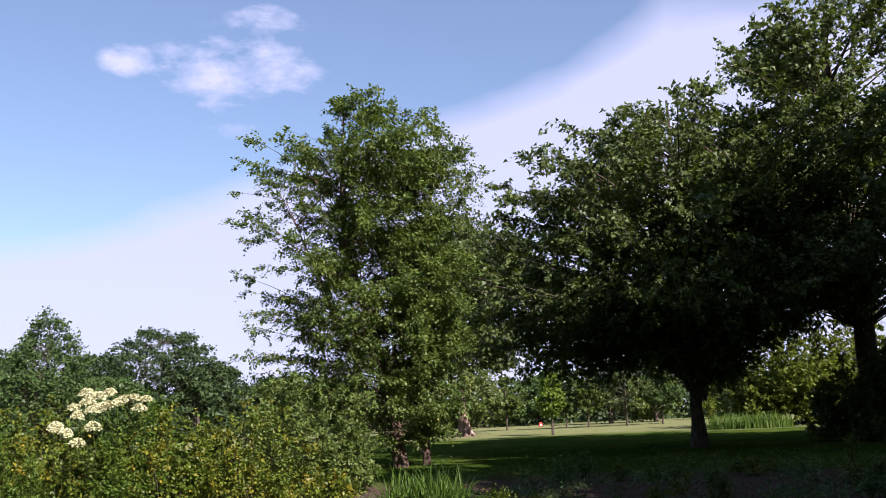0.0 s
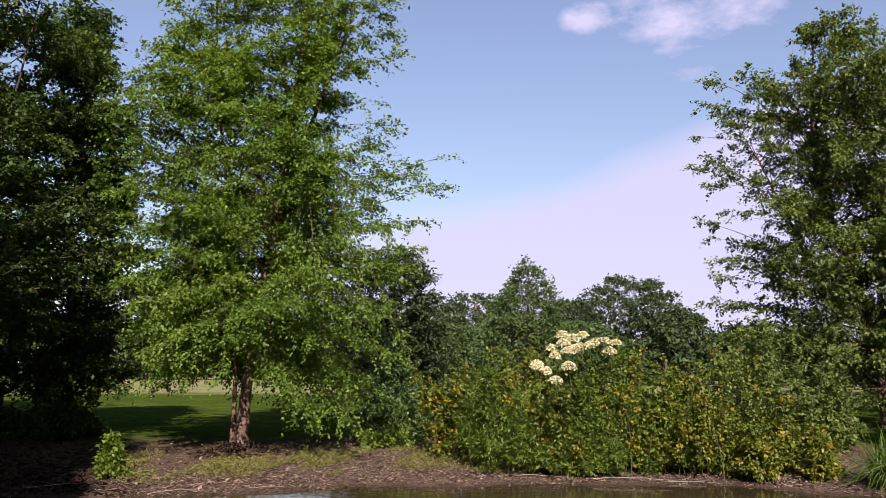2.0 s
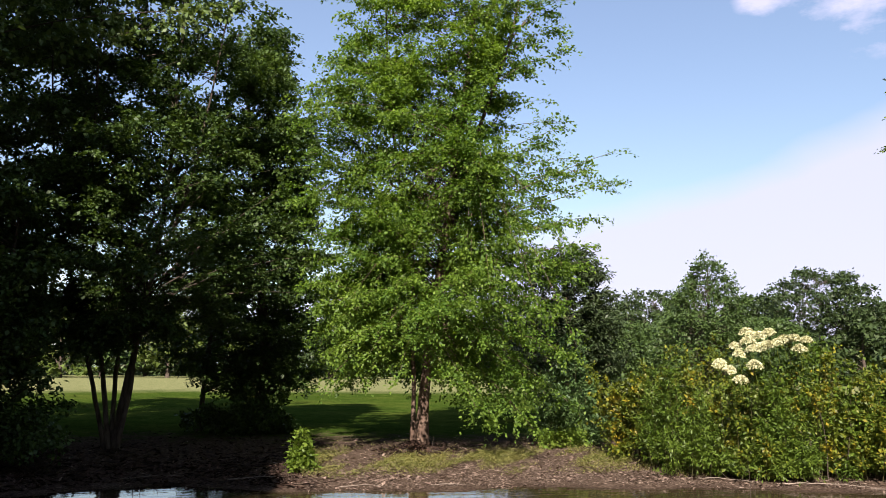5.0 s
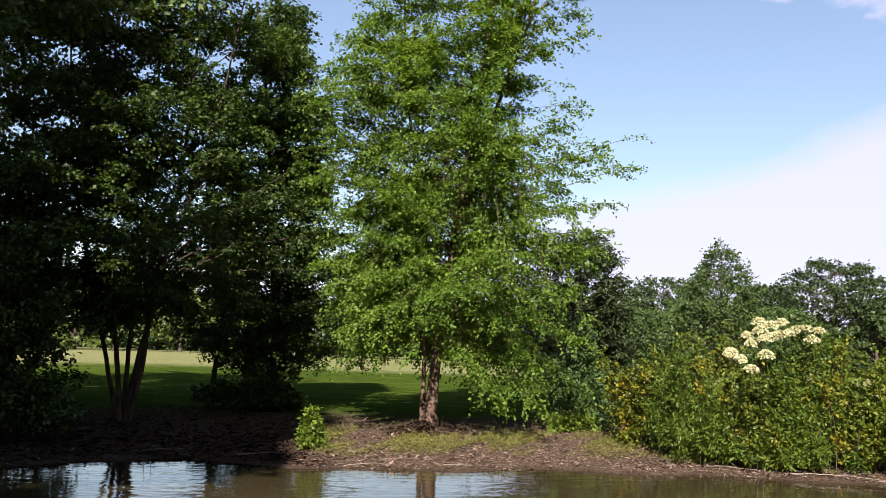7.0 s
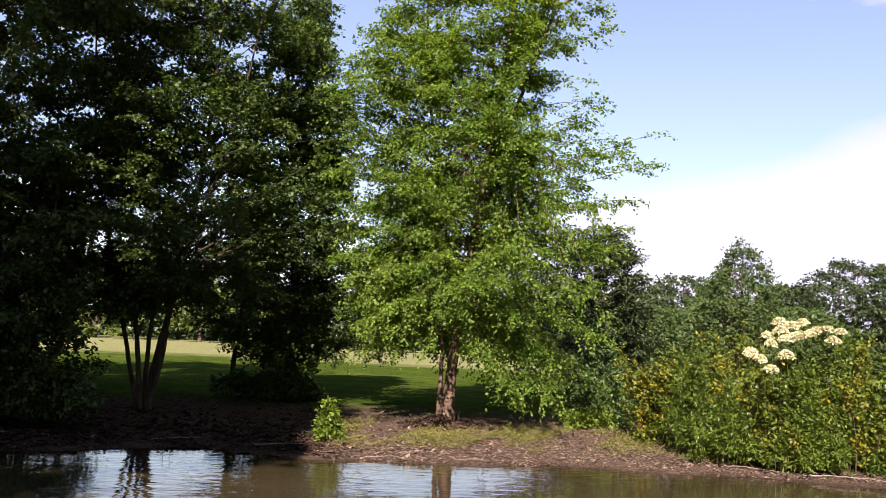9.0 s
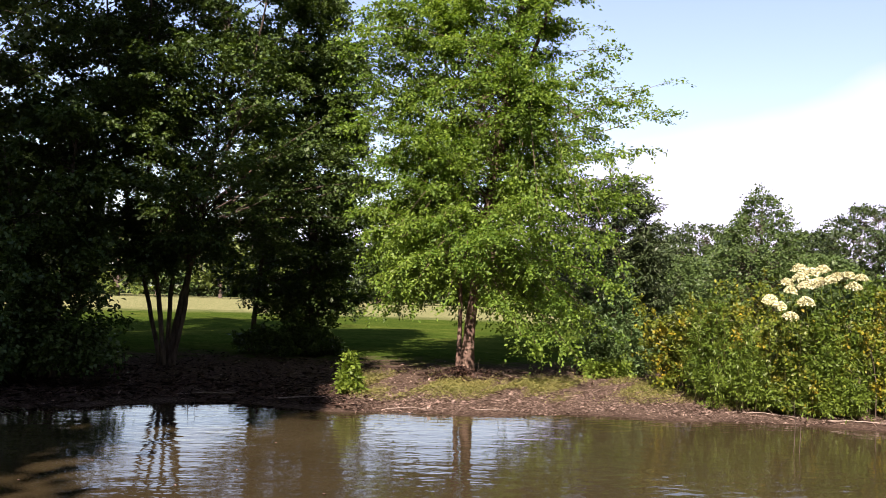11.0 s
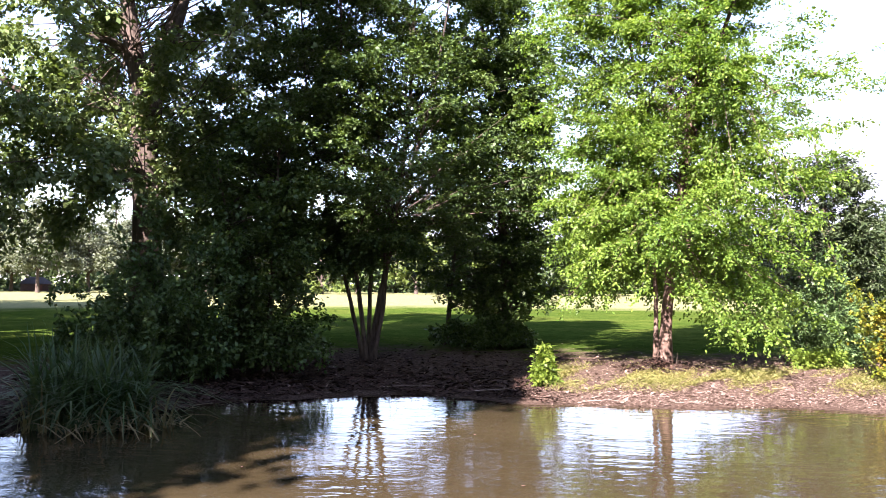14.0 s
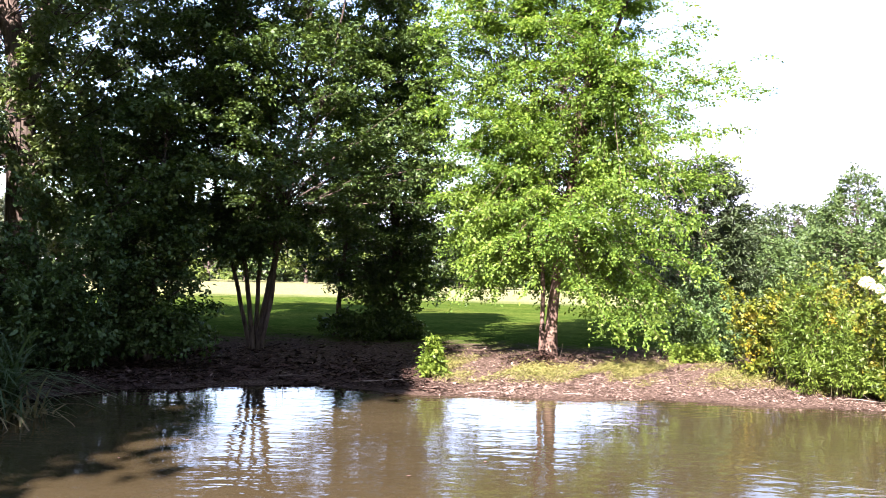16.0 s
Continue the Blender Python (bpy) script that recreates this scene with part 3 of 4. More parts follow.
# ---- trees on the far bank ----
tree("birch_tree", 42.9, 16.7, "tall river birch with bright green drooping leaves on the bank", seed=12,
     trunks=[[(0, 0, 0, .115), (.04, 0, 1.2, .095), (.2, 0, 2.6, .088), (.5, 0, 4.5, .085), (.84, 0, 7.1, .06), (1.0, 0, 9, .05), (1.1, 0, 13, .012)],
             [(-.16, .1, 0, .05), (-.15, .15, 1.5, .038), (-.3, .3, 4, .035), (-.75, .4, 7, .03), (-.85, .5, 9.6, .01)],
             [(.5, 0, 4.4, .05), (1.0, -.3, 6, .04), (1.7, -.5, 8, .028), (2.1, -.6, 10.4, .008)]],
     profile=[(1.1, 2.0, 2.5), (1.9, 2.6, 3.05), (3.0, 2.8, 3.3), (4.4, 2.7, 3.2), (5.4, 2.7, 3.3), (6.3, 2.7, 3.3), (7.2, 2.3, 3.25), (8.6, 1.85, 3.25), (9.6, 1.0, 3.05), (11, .6, 2.2), (13.2, .2, 1.2)],
     branches=540, twigs=20, leaves=22, twig_len=.56, leaf=.067, leaf_mat="birch", bark=BIRCH_BARK, rise=.38, droop=.3, limb=.014, inner=.1, lump=.24, flat=.22, airy=.62, scatter=.03, bunch=.28, up_bias=.75, order=.6,
     extra=[(3.75, -.3, 5.75, 4.2), (3.75, 0, 5.2, 3.8), (3.3, .2, 5.5, 4.4), (3.2, -.5, 5.1, 3.9), (2.0, -1.2, .45, 2.3), (1.75, -.9, .7, 2.4),
            (.95, -1.4, .85, 2.2)]
     + [(1.2 + .42 * k, (-1.3, .9, -.2, 1.6, .3)[k % 5], .75 + .12 * (k % 3), 2.3 + .1 * k) for k in range(5)]
     + [(.9 + .5 * k, (1.1, 2.0, 1.5)[k % 3], 1.2 + .13 * (k % 3), 2.7) for k in range(4)]
     + [(1.2 + .7 * k, (-.9, 1.2)[k % 2], .6 + .12 * (k % 2), 2.1) for k in range(2)]
     + [(.8 + .42 * k, .4 + .5 * (k % 3), .95 + .1 * (k % 3), 2.5) for k in range(5)]
     + [(-.1 + .3 * k, (-1.1, -.7, -1.4)[k % 3], 6.2 + .33 * k, 5.2 + .2 * k) for k in range(7)])
tree("clump_tree", 62.0, 17.6, "many-stemmed tree with dense dark green leaves", seed=22,
     trunks=[[(.06, 0, 0, .068), (.2, 0, 1.2, .060), (.48, 0, 2.4, .052), (.8, 0, 5, .036), (1.0, 0, 11, .012)],
             [(-.1, .05, 0, .044), (-.38, .1, 1.2, .040), (-.68, .2, 2.4, .034), (-1.3, .4, 5, .024), (-1.6, .5, 9, .010)],
             [(-.04, -.05, 0, .048), (-.18, -.15, 1.2, .044), (-.38, -.3, 2.4, .038), (-.6, -.6, 5, .024), (-.6, -.9, 9, .010)],
             [(0, .1, 0, .048), (.02, .3, 1.2, .042), (.06, .6, 2.4, .036), (.2, 1, 5, .024), (.2, 1.4, 10, .010)],
             [(.1, -.05, 0, .048), (.32, -.15, 1.2, .044), (.3, -.3, 2.4, .040), (1.2, -.6, 5, .024), (1.8, -.9, 9, .010)]],
     profile=[(1.7, 1.5, 1.6), (2.4, 2.3, 2.6), (3.5, 2.6, 3.4), (4.5, 2.6, 3.6), (6.2, 2.6, 3.0), (7.4, 2.6, 2.3), (9.5, 2.2, 1.7), (12.5, .5, .5)],
     branches=375, twigs=18, leaves=21, twig_len=.62, leaf=.08, leaf_wide=.7, leaf_mat="shade", rise=.5, droop=.25, limb=.018, inner=.06, flare=1.15, lump=.4, flat=.22, airy=.4, scatter=.03, bunch=.3, order=.6)
tree("dark_tree", 53.0, 20.5, "dark dense broad-leaved tree hanging low over the grass", seed=33,
     trunks=[[(0, 0, 0, .15), (.05, 0, 1.5, .13), (-.2, 0, 4, .09), (-.5, 0, 7, .05), (-.9, 0, 9.3, .02)], [(-1.4, .1, 0, .06), (-1.3, .1, 1.5, .05), (-1.0, .1, 4, .03)]],
     profile=[(.7, 1.7, 1.3), (1.5, 2.1, 1.6), (3, 2.4, 2.2), (4.5, 2.4, 2.6), (6, 2.5, 2.1), (7.4, 2.5, 1.0), (8.4, 2.3, .3), (9.2, 1.8, .1), (10.1, 1.3, .1)],
     branches=290, twigs=18, leaves=18, twig_len=.72, leaf=.095, leaf_wide=.7, leaf_mat="shade", rise=.4, droop=.3, limb=.02, inner=.06, lump=.5, flat=.25, airy=.35, scatter=.035, bunch=.3, order=.6)
tree("oak_tree", 75.4, 19.5, "large old tree with a forked trunk and open yellow-green crown", seed=44,
     trunks=[[(-.1, 0, 0, .36), (-.22, 0, 2.5, .3), (-.28, 0, 4.4, .28), (-.28, 0, 5.6, .28), (-.55, 0, 6.2, .2), (-.62, .1, 6.9, .17), (-.9, .2, 9, .12), (-1.8, .3, 15, .03)],
             [(-.28, 0, 5.3, .26), (-.12, 0, 5.8, .22), (.06, 0, 6.4, .2), (.3, 0, 7.1, .17), (.8, .3, 9, .12), (1.8, .5, 15, .03)],
             [(-.25, 0, 3.2, .15), (.6, -.3, 3.7, .13), (1.4, -.5, 3.85, .11), (2.6, -.7, 3.9, .08), (4.0, -1.0, 4.5, .04)],
             [(-.6, 0, 6.3, .1), (-1.0, -.2, 6.5, .08), (-1.3, -.4, 6.45, .06), (-2.4, -.6, 7.2, .03)],
             [(-.25, 0, 3.5, .09), (-1.2, -.3, 4.0, .07), (-1.8, -.5, 4.5, .055), (-2.5, -.7, 5.1, .05), (-3.5, -.9, 5.8, .045), (-5.2, -1.2, 6.6, .03)]],
     profile=[(1.9, 2.8, 2.0), (2.8, 5.8, 3.0), (4.4, 6.6, 3.4), (7, 6.8, 3.8), (9, 6.6, 4.2), (12, 5.6, 4.2), (16.5, 2.5, 2.5)],
     branches=375, twigs=21, leaves=20, twig_len=.72, leaf=.12, leaf_wide=.66, leaf_mat="oak", rise=.4, droop=.2, limb=.022, inner=.08, lump=.45, airy=.25, bunch=.5, scatter=.065, order=.3,
     extra=[(-4.0, -1.0, 3.3, 4.0), (-5.0, -.5, 3.9, 4.2), (-3.2, -1.5, 3.2, 3.6), (-4.6, .8, 4.8, 4.5), (-5.6, 0, 5.2, 5.0), (-2.6, -1.0, 3.5, 3.5), (-.3, -2.0, 4.9, 3.5), (.4, -2.2, 4.4, 3.0), (-.9, -2.3, 4.2, 3.0), (-3.6, .6, 3.9, 4.0), (-5.4, -1.0, 4.4, 4.5)])
tree("hazel_tree", 68.6, 15.9, "leafy dark green tree behind the dark bush", seed=45,
     trunks=[[(0, 0, 0, .06), (.1, 0, 1.5, .05), (.2, 0, 4.4, .015)], [(-.2, .1, 0, .05), (-.5, .1, 1.5, .04), (-.9, .1, 3.8, .012)]],
     profile=[(.25, 1.1, 1.2), (1.2, 1.2, 1.35), (2.2, 1.3, 1.3), (3.4, 1.3, 1.3), (4.6, .7, .8)],
     branches=130, twigs=16, leaves=15, twig_len=.5, leaf=.092, leaf_wide=.68, leaf_mat="shade", rise=.5, droop=.25, limb=.016, inner=.1, lump=.35, flat=.4, order=.3)
tree("feathery_tree", 33.0, 24.0, "feathery dark green tree behind the birch", seed=55,
     trunks=[[(0, 0, 0, .1), (-.1, 0, 2, .08), (-.4, 0, 5, .02)]],
     # crown widened leftward, unseen behind the birch, to keep sky out of the reflection
     profile=[(.2, 1.5, 1.5), (1.3, 1.8, 1.5), (1.7, 3.0, 1.5), (3.1, 2.9, 1.3), (4.1, 1.7, .9), (4.8, .8, .4)],
     branches=250, twigs=12, leaves=13, twig_len=.55, leaf=.125, leaf_wide=.38, leaf_mat="conifer", rise=.6, droop=.1, limb=.018, inner=.2, scatter=.02, flat=.3, order=.5)
tree("silver_birch_tree", 3.3, 26.0, "wide birch with pale green leaves and reddish stems", seed=66,
     trunks=[[(0, 0, 0, .17), (-.1, 0, 1.5, .14), (-.7, 0, 4, .11), (-1.6, 0, 7, .07), (-1.4, 0, 11, .015)],
             [(.75, .3, 0, .1), (.8, .3, 1.5, .09), (.9, .4, 4, .07), (1.1, .5, 7, .04), (1.3, .6, 10, .01)],
             [(-.1, -.1, .2, .07), (-.8, -.3, 2, .05), (-2.0, -.2, 5, .035), (-3.2, -.2, 8.0, .012)]],
     profile=[(.7, 3.2, 2.0), (2.0, 4.3, 2.4), (3.0, 4.6, 2.5), (4.1, 4.7, 2.3), (5.5, 5.1, 2.4), (7.3, 5.5, 2.5), (8.3, 5.4, 2.7), (9.2, 5.0, 2.7), (10.0, 4.1, 2.1), (10.8, 2.7, 1.4), (11.7, 1.3, .3)],
     branches=430, twigs=15, leaves=25, twig_len=.7, leaf=.098, leaf_mat="far_birch", bark=BIRCH_BARK, rise=.5, droop=.3, limb=.02, inner=.05, flat=.4, lump=.2, scatter=.04, bunch=.28, order=.35,
     extra=[(-4.6, 0, 3.4, 2.5), (-4.4, -.5, 4.2, 3), (-4.7, -.3, 7.4, 5.5), (-4.5, .4, 5.4, 4), (-3.8, -.8, 2.4, 2), (-3.4, .3, 1.6, 1.5), (-4.2, .3, 2.9, 2.2), (1.9, 0, 9.8, 7.5), (1.7, -.4, 9.2, 7)])
tree("maple_tree", -15.5, 30.5, "large dark green maple with a broad crown over shaded grass", seed=77, group="dark trees beyond the pond",
     trunks=[[(0, 0, 0, .24), (0, 0, 1.4, .2), (.1, 0, 2.6, .19), (.1, 0, 5, .18), (0, 0, 8, .14), (0, 0, 12, .04)],
             [(.1, 0, 1.8, .19), (1.0, 0, 3.0, .17), (2.6, 0, 4.6, .14), (4.5, 0, 7, .05)],
             [(0, 0, 2.2, .19), (-1.6, 0, 3.4, .16), (-3.4, 0, 4.4, .1), (-5.5, 0, 5.6, .03)]],
     profile=[(2.1, 7.4, 1.2), (3.2, 8.0, 1.8), (4.6, 8.2, 5.5), (5.6, 8.2, 7.2), (7.5, 7.9, 8), (8.8, 6.4, 8), (10.0, 4.6, 7.5), (11.0, 1.4, 5.5), (11.7, .5, 3.5)],
     branches=460, twigs=22, leaves=18, twig_len=1.0, bunch=.25, leaf=.13, leaf_wide=.75, leaf_mat="maple", rise=.45, droop=.2, limb=.06, inner=.3, lump=.35,
     extra=[(-3.2 - .27 * k, 1.6 * math.sin(2.4 * k), 2.7 + (1.7 * k) % 6.2, 2.6 + .2 * (k % 9)) for k in range(20)])
tree("tall_maple_tree", -25.5, 33.0, "tall dark maple with a heavy rounded crown", seed=78, group="dark trees beyond the pond",
     trunks=[[(0, 0, 0, .4), (0, 0, 3, .34), (0, 0, 8, .2), (0, 0, 15, .04)]],
     profile=[(4.0, 2.5, 5), (5.4, 5.6, 7), (7, 7.2, 8), (10, 7.2, 8), (12.5, 5.8, 8), (14.3, 3.6, 6), (15.6, 1.8, 3)],
     branches=270, twigs=22, leaves=15, twig_len=1.1, bunch=.25, leaf=.15, leaf_wide=.75, leaf_mat="maple", rise=.45, droop=.2, limb=.06, inner=.3, lump=.35)
tree("plane_tree", -0.9, 58.0, "shady tree with a pale flaking trunk, broad at the foot", seed=79, group="dark trees beyond the pond",
     trunks=[[(0, 0, 0, .56), (-.02, 0, .5, .42), (-.12, 0, 1.2, .3), (-.2, 0, 2.2, .25), (-.15, 0, 3.4, .2), (-.1, 0, 10, .1)]],
     profile=[(4.2, 2.8, 3.4), (6.5, 4.4, 6.2), (9, 5.2, 8.5), (13, 4.2, 8.0), (15.5, 2.6, 5)],
     branches=180, twigs=24, leaves=14, twig_len=1.5, leaf=.22, leaf_wide=.75, leaf_mat="maple", bark=PALE_BARK, rise=.4, droop=.2, limb=.07, inner=.3,
     extra=[(-1.4, -3.4, 2.9, 6), (.4, -3.8, 2.8, 6), (-2.4, -2.7, 2.8, 6), (1.9, -3.2, 2.7, 6), (-.5, -3.0, 2.7, 5.5), (1.1, -2.6, 3.0, 5.5)])

# tall unseen trees, added round the near bank to shade pond and lawn: yaw, distance, height, reach, where the crown
# begins
for i, (yw, ds, h, w, low) in enumerate([(158.2, 6.85, 17, 1.7, .65), (147.4, 10.0, 26.0, 2.2, .64), (147.0, 10.2, 15.5, 5.2, .3), (142.0, 14.6, 16.5, 5.2, .2), (126.3, 18.6, 13, 5.5, .2), (118.0, 22.2, 14, 5.2, .2), (112.6, 26.0, 21, 6.0, .2),
                                         (104.8, 35.2, 18, 7.0, .2), (99.1, 44.1, 17, 6.5, .2), (-80.8, 15.7, 21, 5.2, .2), (-72.5, 19.0, 23, 4.8, .2), (-60.6, 22.4, 20.5, 5.5, .2), (-58.3, 26.0, 17, 5.5, .2), (-48.4, 30.1, 14, 6.0, .2), (-47.4, 35.2, 14, 5.5, .2)]):
    up = h * (1 - low)
    tree("unseen_shade_tree", yw, ds, "unseen tall tree added to cast shade", seed=500 + i, coarse=True,
         trunks=[[(0, 0, 0, .3), (0, 0, h * .35, .24), (0, 0, h * .6, .16), (0, 0, h * .95, .03)]],
         profile=[(h * low, w * .75, w * .75), (h * low + up * .18, w, w), (h * low + up * .62, w, w), (h * low + up * .85, w * .7, w * .7), (h, w * .25, w * .25)],
         branches=100, twigs=9 if i == 1 else 16 if i < 4 else 10, leaves=13 if i < 4 else 7, twig_len=1.5 if w > 3 else 1.0, leaf=.34 if i < 4 else .7 if i > 8 else .58, lump=.1, scatter=.3, leaf_wide=.75, leaf_mat="maple", rise=.45, droop=.2, limb=.05, inner=.25,
         group="trees on the near bank")

# ---- bushes and banks of leaves along the water ----
shrub("elder_bush", 19.6, 16.4, "elder bush with cream flower heads on top", (1.4, 1.0, 2.05), seed=3, count=90, leaf=.085, leaf_mat="willowherb", twig_len=.4)
BUSHES = [
    ("spirea_bush", 28.3, 16.4, (1.25, .9, 2.4), "golden", "yellowing bush with orange-tinged leaves", 44, .07),
    ("willowherb_bush", 26.2, 15.5, (.75, .6, 1.85), "willowherb", "upright green bush of narrow leaves at the water", 60, .075),
    ("spirea_bush", 22.6, 15.5, (.7, .55, 1.6), "hedge", "green and yellow bush leaning over the shore", 40, .065),
    ("spirea_bush", 17.6, 16.0, (1.2, .8, 2.1), "golden", "yellowing bush with orange-tinged leaves", 44, .07),
    ("willowherb_bush", 20.6, 15.5, (.8, .6, 1.15), "willowherb", "upright green bush of narrow leaves at the water", 60, .075),
    ("spirea_bush", 13.2, 16.2, (1.3, .8, 1.55), "hedge", "green and yellow bush leaning over the shore", 48, .07),
    ("spirea_bush", 9.9, 16.0, (.95, .7, .85), "golden", "yellowing bush with orange-tinged leaves", 44, .07),
    ("hedge_bush", 14.5, 18.4, (1.7, 1.1, 2.25), "hedge", "tall green bush with a rounded top", 60, .07),
    ("hedge_bush", 8.6, 19.5, (1.5, 1.1, 2.5), "far_birch", "tall dull green bush beside the birch", 80, .08),
    ("hedge_bush", 25.0, 18.6, (1.5, 1.0, 1.9), "hedge", "tall green bush with a rounded top", 54, .07),
    ("hedge_bush", 33.2, 18.6, (.75, .8, 2.3), "shrub", "dark green bush below the feathery tree", 60, .06),
]
LOW_GROWTH = [
    ("dark_bush", 74.0, 15.4, (1.75, 1.2, 2.6), "shrub", "large dark green bush overhanging the water", 110, .095),
    ("dark_bush", 75.5, 15.2, (.8, .7, 1.2), "shrub", "low dark green bush at the water", 60, .09),
    ("dark_bush", 54.0, 20.0, (1.3, .8, .75), "shade", "low dark green bush under the trees", 40, .085),
    ("sapling_bush", 33.6, 17.6, (.32, .25, .36), "fresh", "small bright yellow-green plant", 11, .08),
    ("low_weed", -2.8, 16.0, (.17, .15, .3), "hedge", "low leafy weed on the dark shore", 7, .05),
    ("low_weed", -4.9, 16.0, (.19, .15, .26), "hedge", "low leafy weed on the dark shore", 7, .05),
    ("bright_bush", -20.3, 54.0, (3.7, 3, 6.6), "sunny", "large sunlit olive-green bush on the lawn", 90, .2),
    ("bright_bush", -25.2, 56.0, (4.2, 3, 8.0), "sunny", "large sunlit olive-green bush on the lawn", 90, .2),
    ("shade_bush", -26.0, 32.0, (1.9, 1.4, 2.7), "maple", "large dark green bush in the shade", 100, .14),
]
for i, (nm, yw, ds, sz, lm, lb, ct, lf) in enumerate(BUSHES + LOW_GROWTH):
    shrub(nm, yw, ds, lb, sz, seed=100 + i, count=ct, leaf=lf, leaf_mat=lm, twigs=17 if lm in ("golden", "hedge") else 20, leaves=17 if lm in ("golden", "hedge") else 16, twig_len=.36 * max(1, lf / .075), start=.08 if lm in ("golden", "hedge") else .12, scatter=.022, lump=1.0, droop=.22, group="bushes along the pond bank" if ds < 20 else "",
          leaf_wide=.3 if lm == "willowherb" else .6)


shrub("sapling_bush", 50.5, 14.5, "small bright green sapling on the shore", (.13, .11, .8), seed=131, count=8, leaf=.085, leaf_mat="fresh", twigs=26, leaves=9, twig_len=.2, leaf_wide=.5, lump=.1)


rng = np.random.default_rng(140)
for i in range(30):
    shrub("low_weed", rng.uniform(-29, -6.5), rng.uniform(15.8, 20.5), "thin leafy weed on the shaded bank", (rng.uniform(.12, .3), .15, rng.uniform(.3, .85)), seed=150 + i, count=int(rng.integers(4, 9)),
          leaf=.055, leaf_mat=("hedge", "shrub", "maple")[i % 3], twigs=9, leaves=8, twig_len=.2, leaf_wide=.5, start=.15, group="weeds on the shaded bank")


def umbel(rng, r):
    """A flat-topped flower head of many florets on a stalk, about its own middle."""
    n = 300
    a, q = rng.uniform(0, 6.28, n), np.sqrt(rng.uniform(0, 1, n))
    at = np.stack([np.cos(a) * q * r, np.sin(a) * q * r, 0.8 * r * (1 - q ** 2.4) + rng.normal(0, .005, n)], 1)
    ax = unit(rng.normal(0, 1, (n, 3)) * np.array([1, 1, .8]))
    sd = unit(np.cross(np.array([0, 0, 1.0]) + rng.normal(0, .3, (n, 3)), ax))
    return leaf_quads(at, ax, sd, np.full(n, .036), np.full(n, .036), .2)


def flower_heads():
    rng = np.random.default_rng(5)
    for yw, z, d in ((22.4, 2.43, 15.9), (21.1, 2.43, 15.9), (21.75, 2.37, 15.8), (22.35, 2.27, 15.7), (22.1, 2.14, 15.6), (23.1, 2.2, 15.7), (22.9, 2.06, 15.5), (21.2, 2.2, 15.6), (20.7, 2.24, 15.7),
                     (21.6, 2.18, 15.6), (19.7, 2.31, 15.8), (19.0, 2.3, 15.8), (20.25, 2.3, 15.9), (23.5, 1.8, 15.3), (22.85, 1.63, 15.1), (24.05, 1.9, 15.4), (19.4, 2.14, 15.5), (22.0, 1.87, 15.3)):
        r = rng.uniform(.085, .13)
        at = (-d * math.sin(radians(yw)), d * math.cos(radians(yw)), z)
        head = thing("flower_head", at, "flat cream-white elder flower head", "flower", "elder flower heads")
        v, q = umbel(rng, r)
        v = v @ np.array(pose(0, 0, 0, 12 + rng.uniform(-12, 12), rng.uniform(-12, 12), yw).to_3x3().transposed())
        tagged(part("bloom", mesh_from("bloom", v, q, FLOWER), head), kind="stuff")
        v, q = tubes(np.array([[(0, 0, .02), (.01, 0, -.1), (.03, .03, -.3)]], float), np.array([[.004, .005, .006]]), 5)
        part("stalk", mesh_from("stalk", v, q, LEAF["hedge"]), head)


flower_heads()


def clump(name, yaw, dist, rx, ry, count, height, width, lean, mat, label, seed, arch=0.45):
    rng = np.random.default_rng(seed)
    x0, y0 = -dist * math.sin(radians(yaw)), dist * math.cos(radians(yaw))
    a, q = rng.uniform(0, 6.28, count), np.sqrt(rng.uniform(0, 1, count))
    u, w = np.cos(a) * q * rx, np.sin(a) * q * ry
    cy, sy = math.cos(radians(yaw)), math.sin(radians(yaw))
    x, y = u * cy - w * sy, u * sy + w * cy
    feet = np.stack([x, y, np.maximum(lie(x0 + x, y0 + y), -.1)], 1)
    v, qd = blades(rng, feet, height, width, lean, arch)
    return single(name, mesh_from(name, v, qd, LEAF[mat]), (x0, y0, 0), label, "grass", kind="stuff")


clump("reed_clump", 79.0, 11.9, .72, .5, 900, 1.5, .04, 1.15, "reed", "tall dark green reeds growing at the water's edge", 8, .8)
clump("withered_reeds", 78.6, 11.55, .95, .4, 170, .8, .032, 2.0, "dry_reed", "pale drooping blades round the foot of the reeds", 12, .7)
clump("tall_grass", -18.5, 49.5, 2.2, .8, 900, .95, .04, .8, "sedge", "tall sunlit grass at the foot of the bush", 10)
clump("sedge_clump", 1.8, 15.6, .72, .45, 1100, 1.08, .038, 1.15, "sedge", "bright green clump of arching sedge on the shore", 9, .85)

# ---- distance ----
FAR = [  # yaw, distance, height, half width, leaves' kind, how pointed
    (24.6, 60, 9.2, 4.4, "mid_far", 1), (18.1, 95, 11.8, 7.2, "far", 0), (28.0, 92, 9.6, 6.2, "far", 0), (22.0, 105, 10.0, 5.0, "far", 0), (32.5, 88, 7.2, 5, "far", 0), (15.0, 99, 8.5, 4, "far", 0),
    (25.9, 70, 6.0, 4.0, "mid_far", 0), (11.0, 105, 7.0, 5, "far", 0), (7.0, 110, 6.5, 5, "far", 0), (36.5, 95, 6.5, 5, "far", 0), (21.0, 75, 5.5, 3.5, "mid_far", 0), (29.8, 66, 4.8, 3.5, "mid_far", 0)]
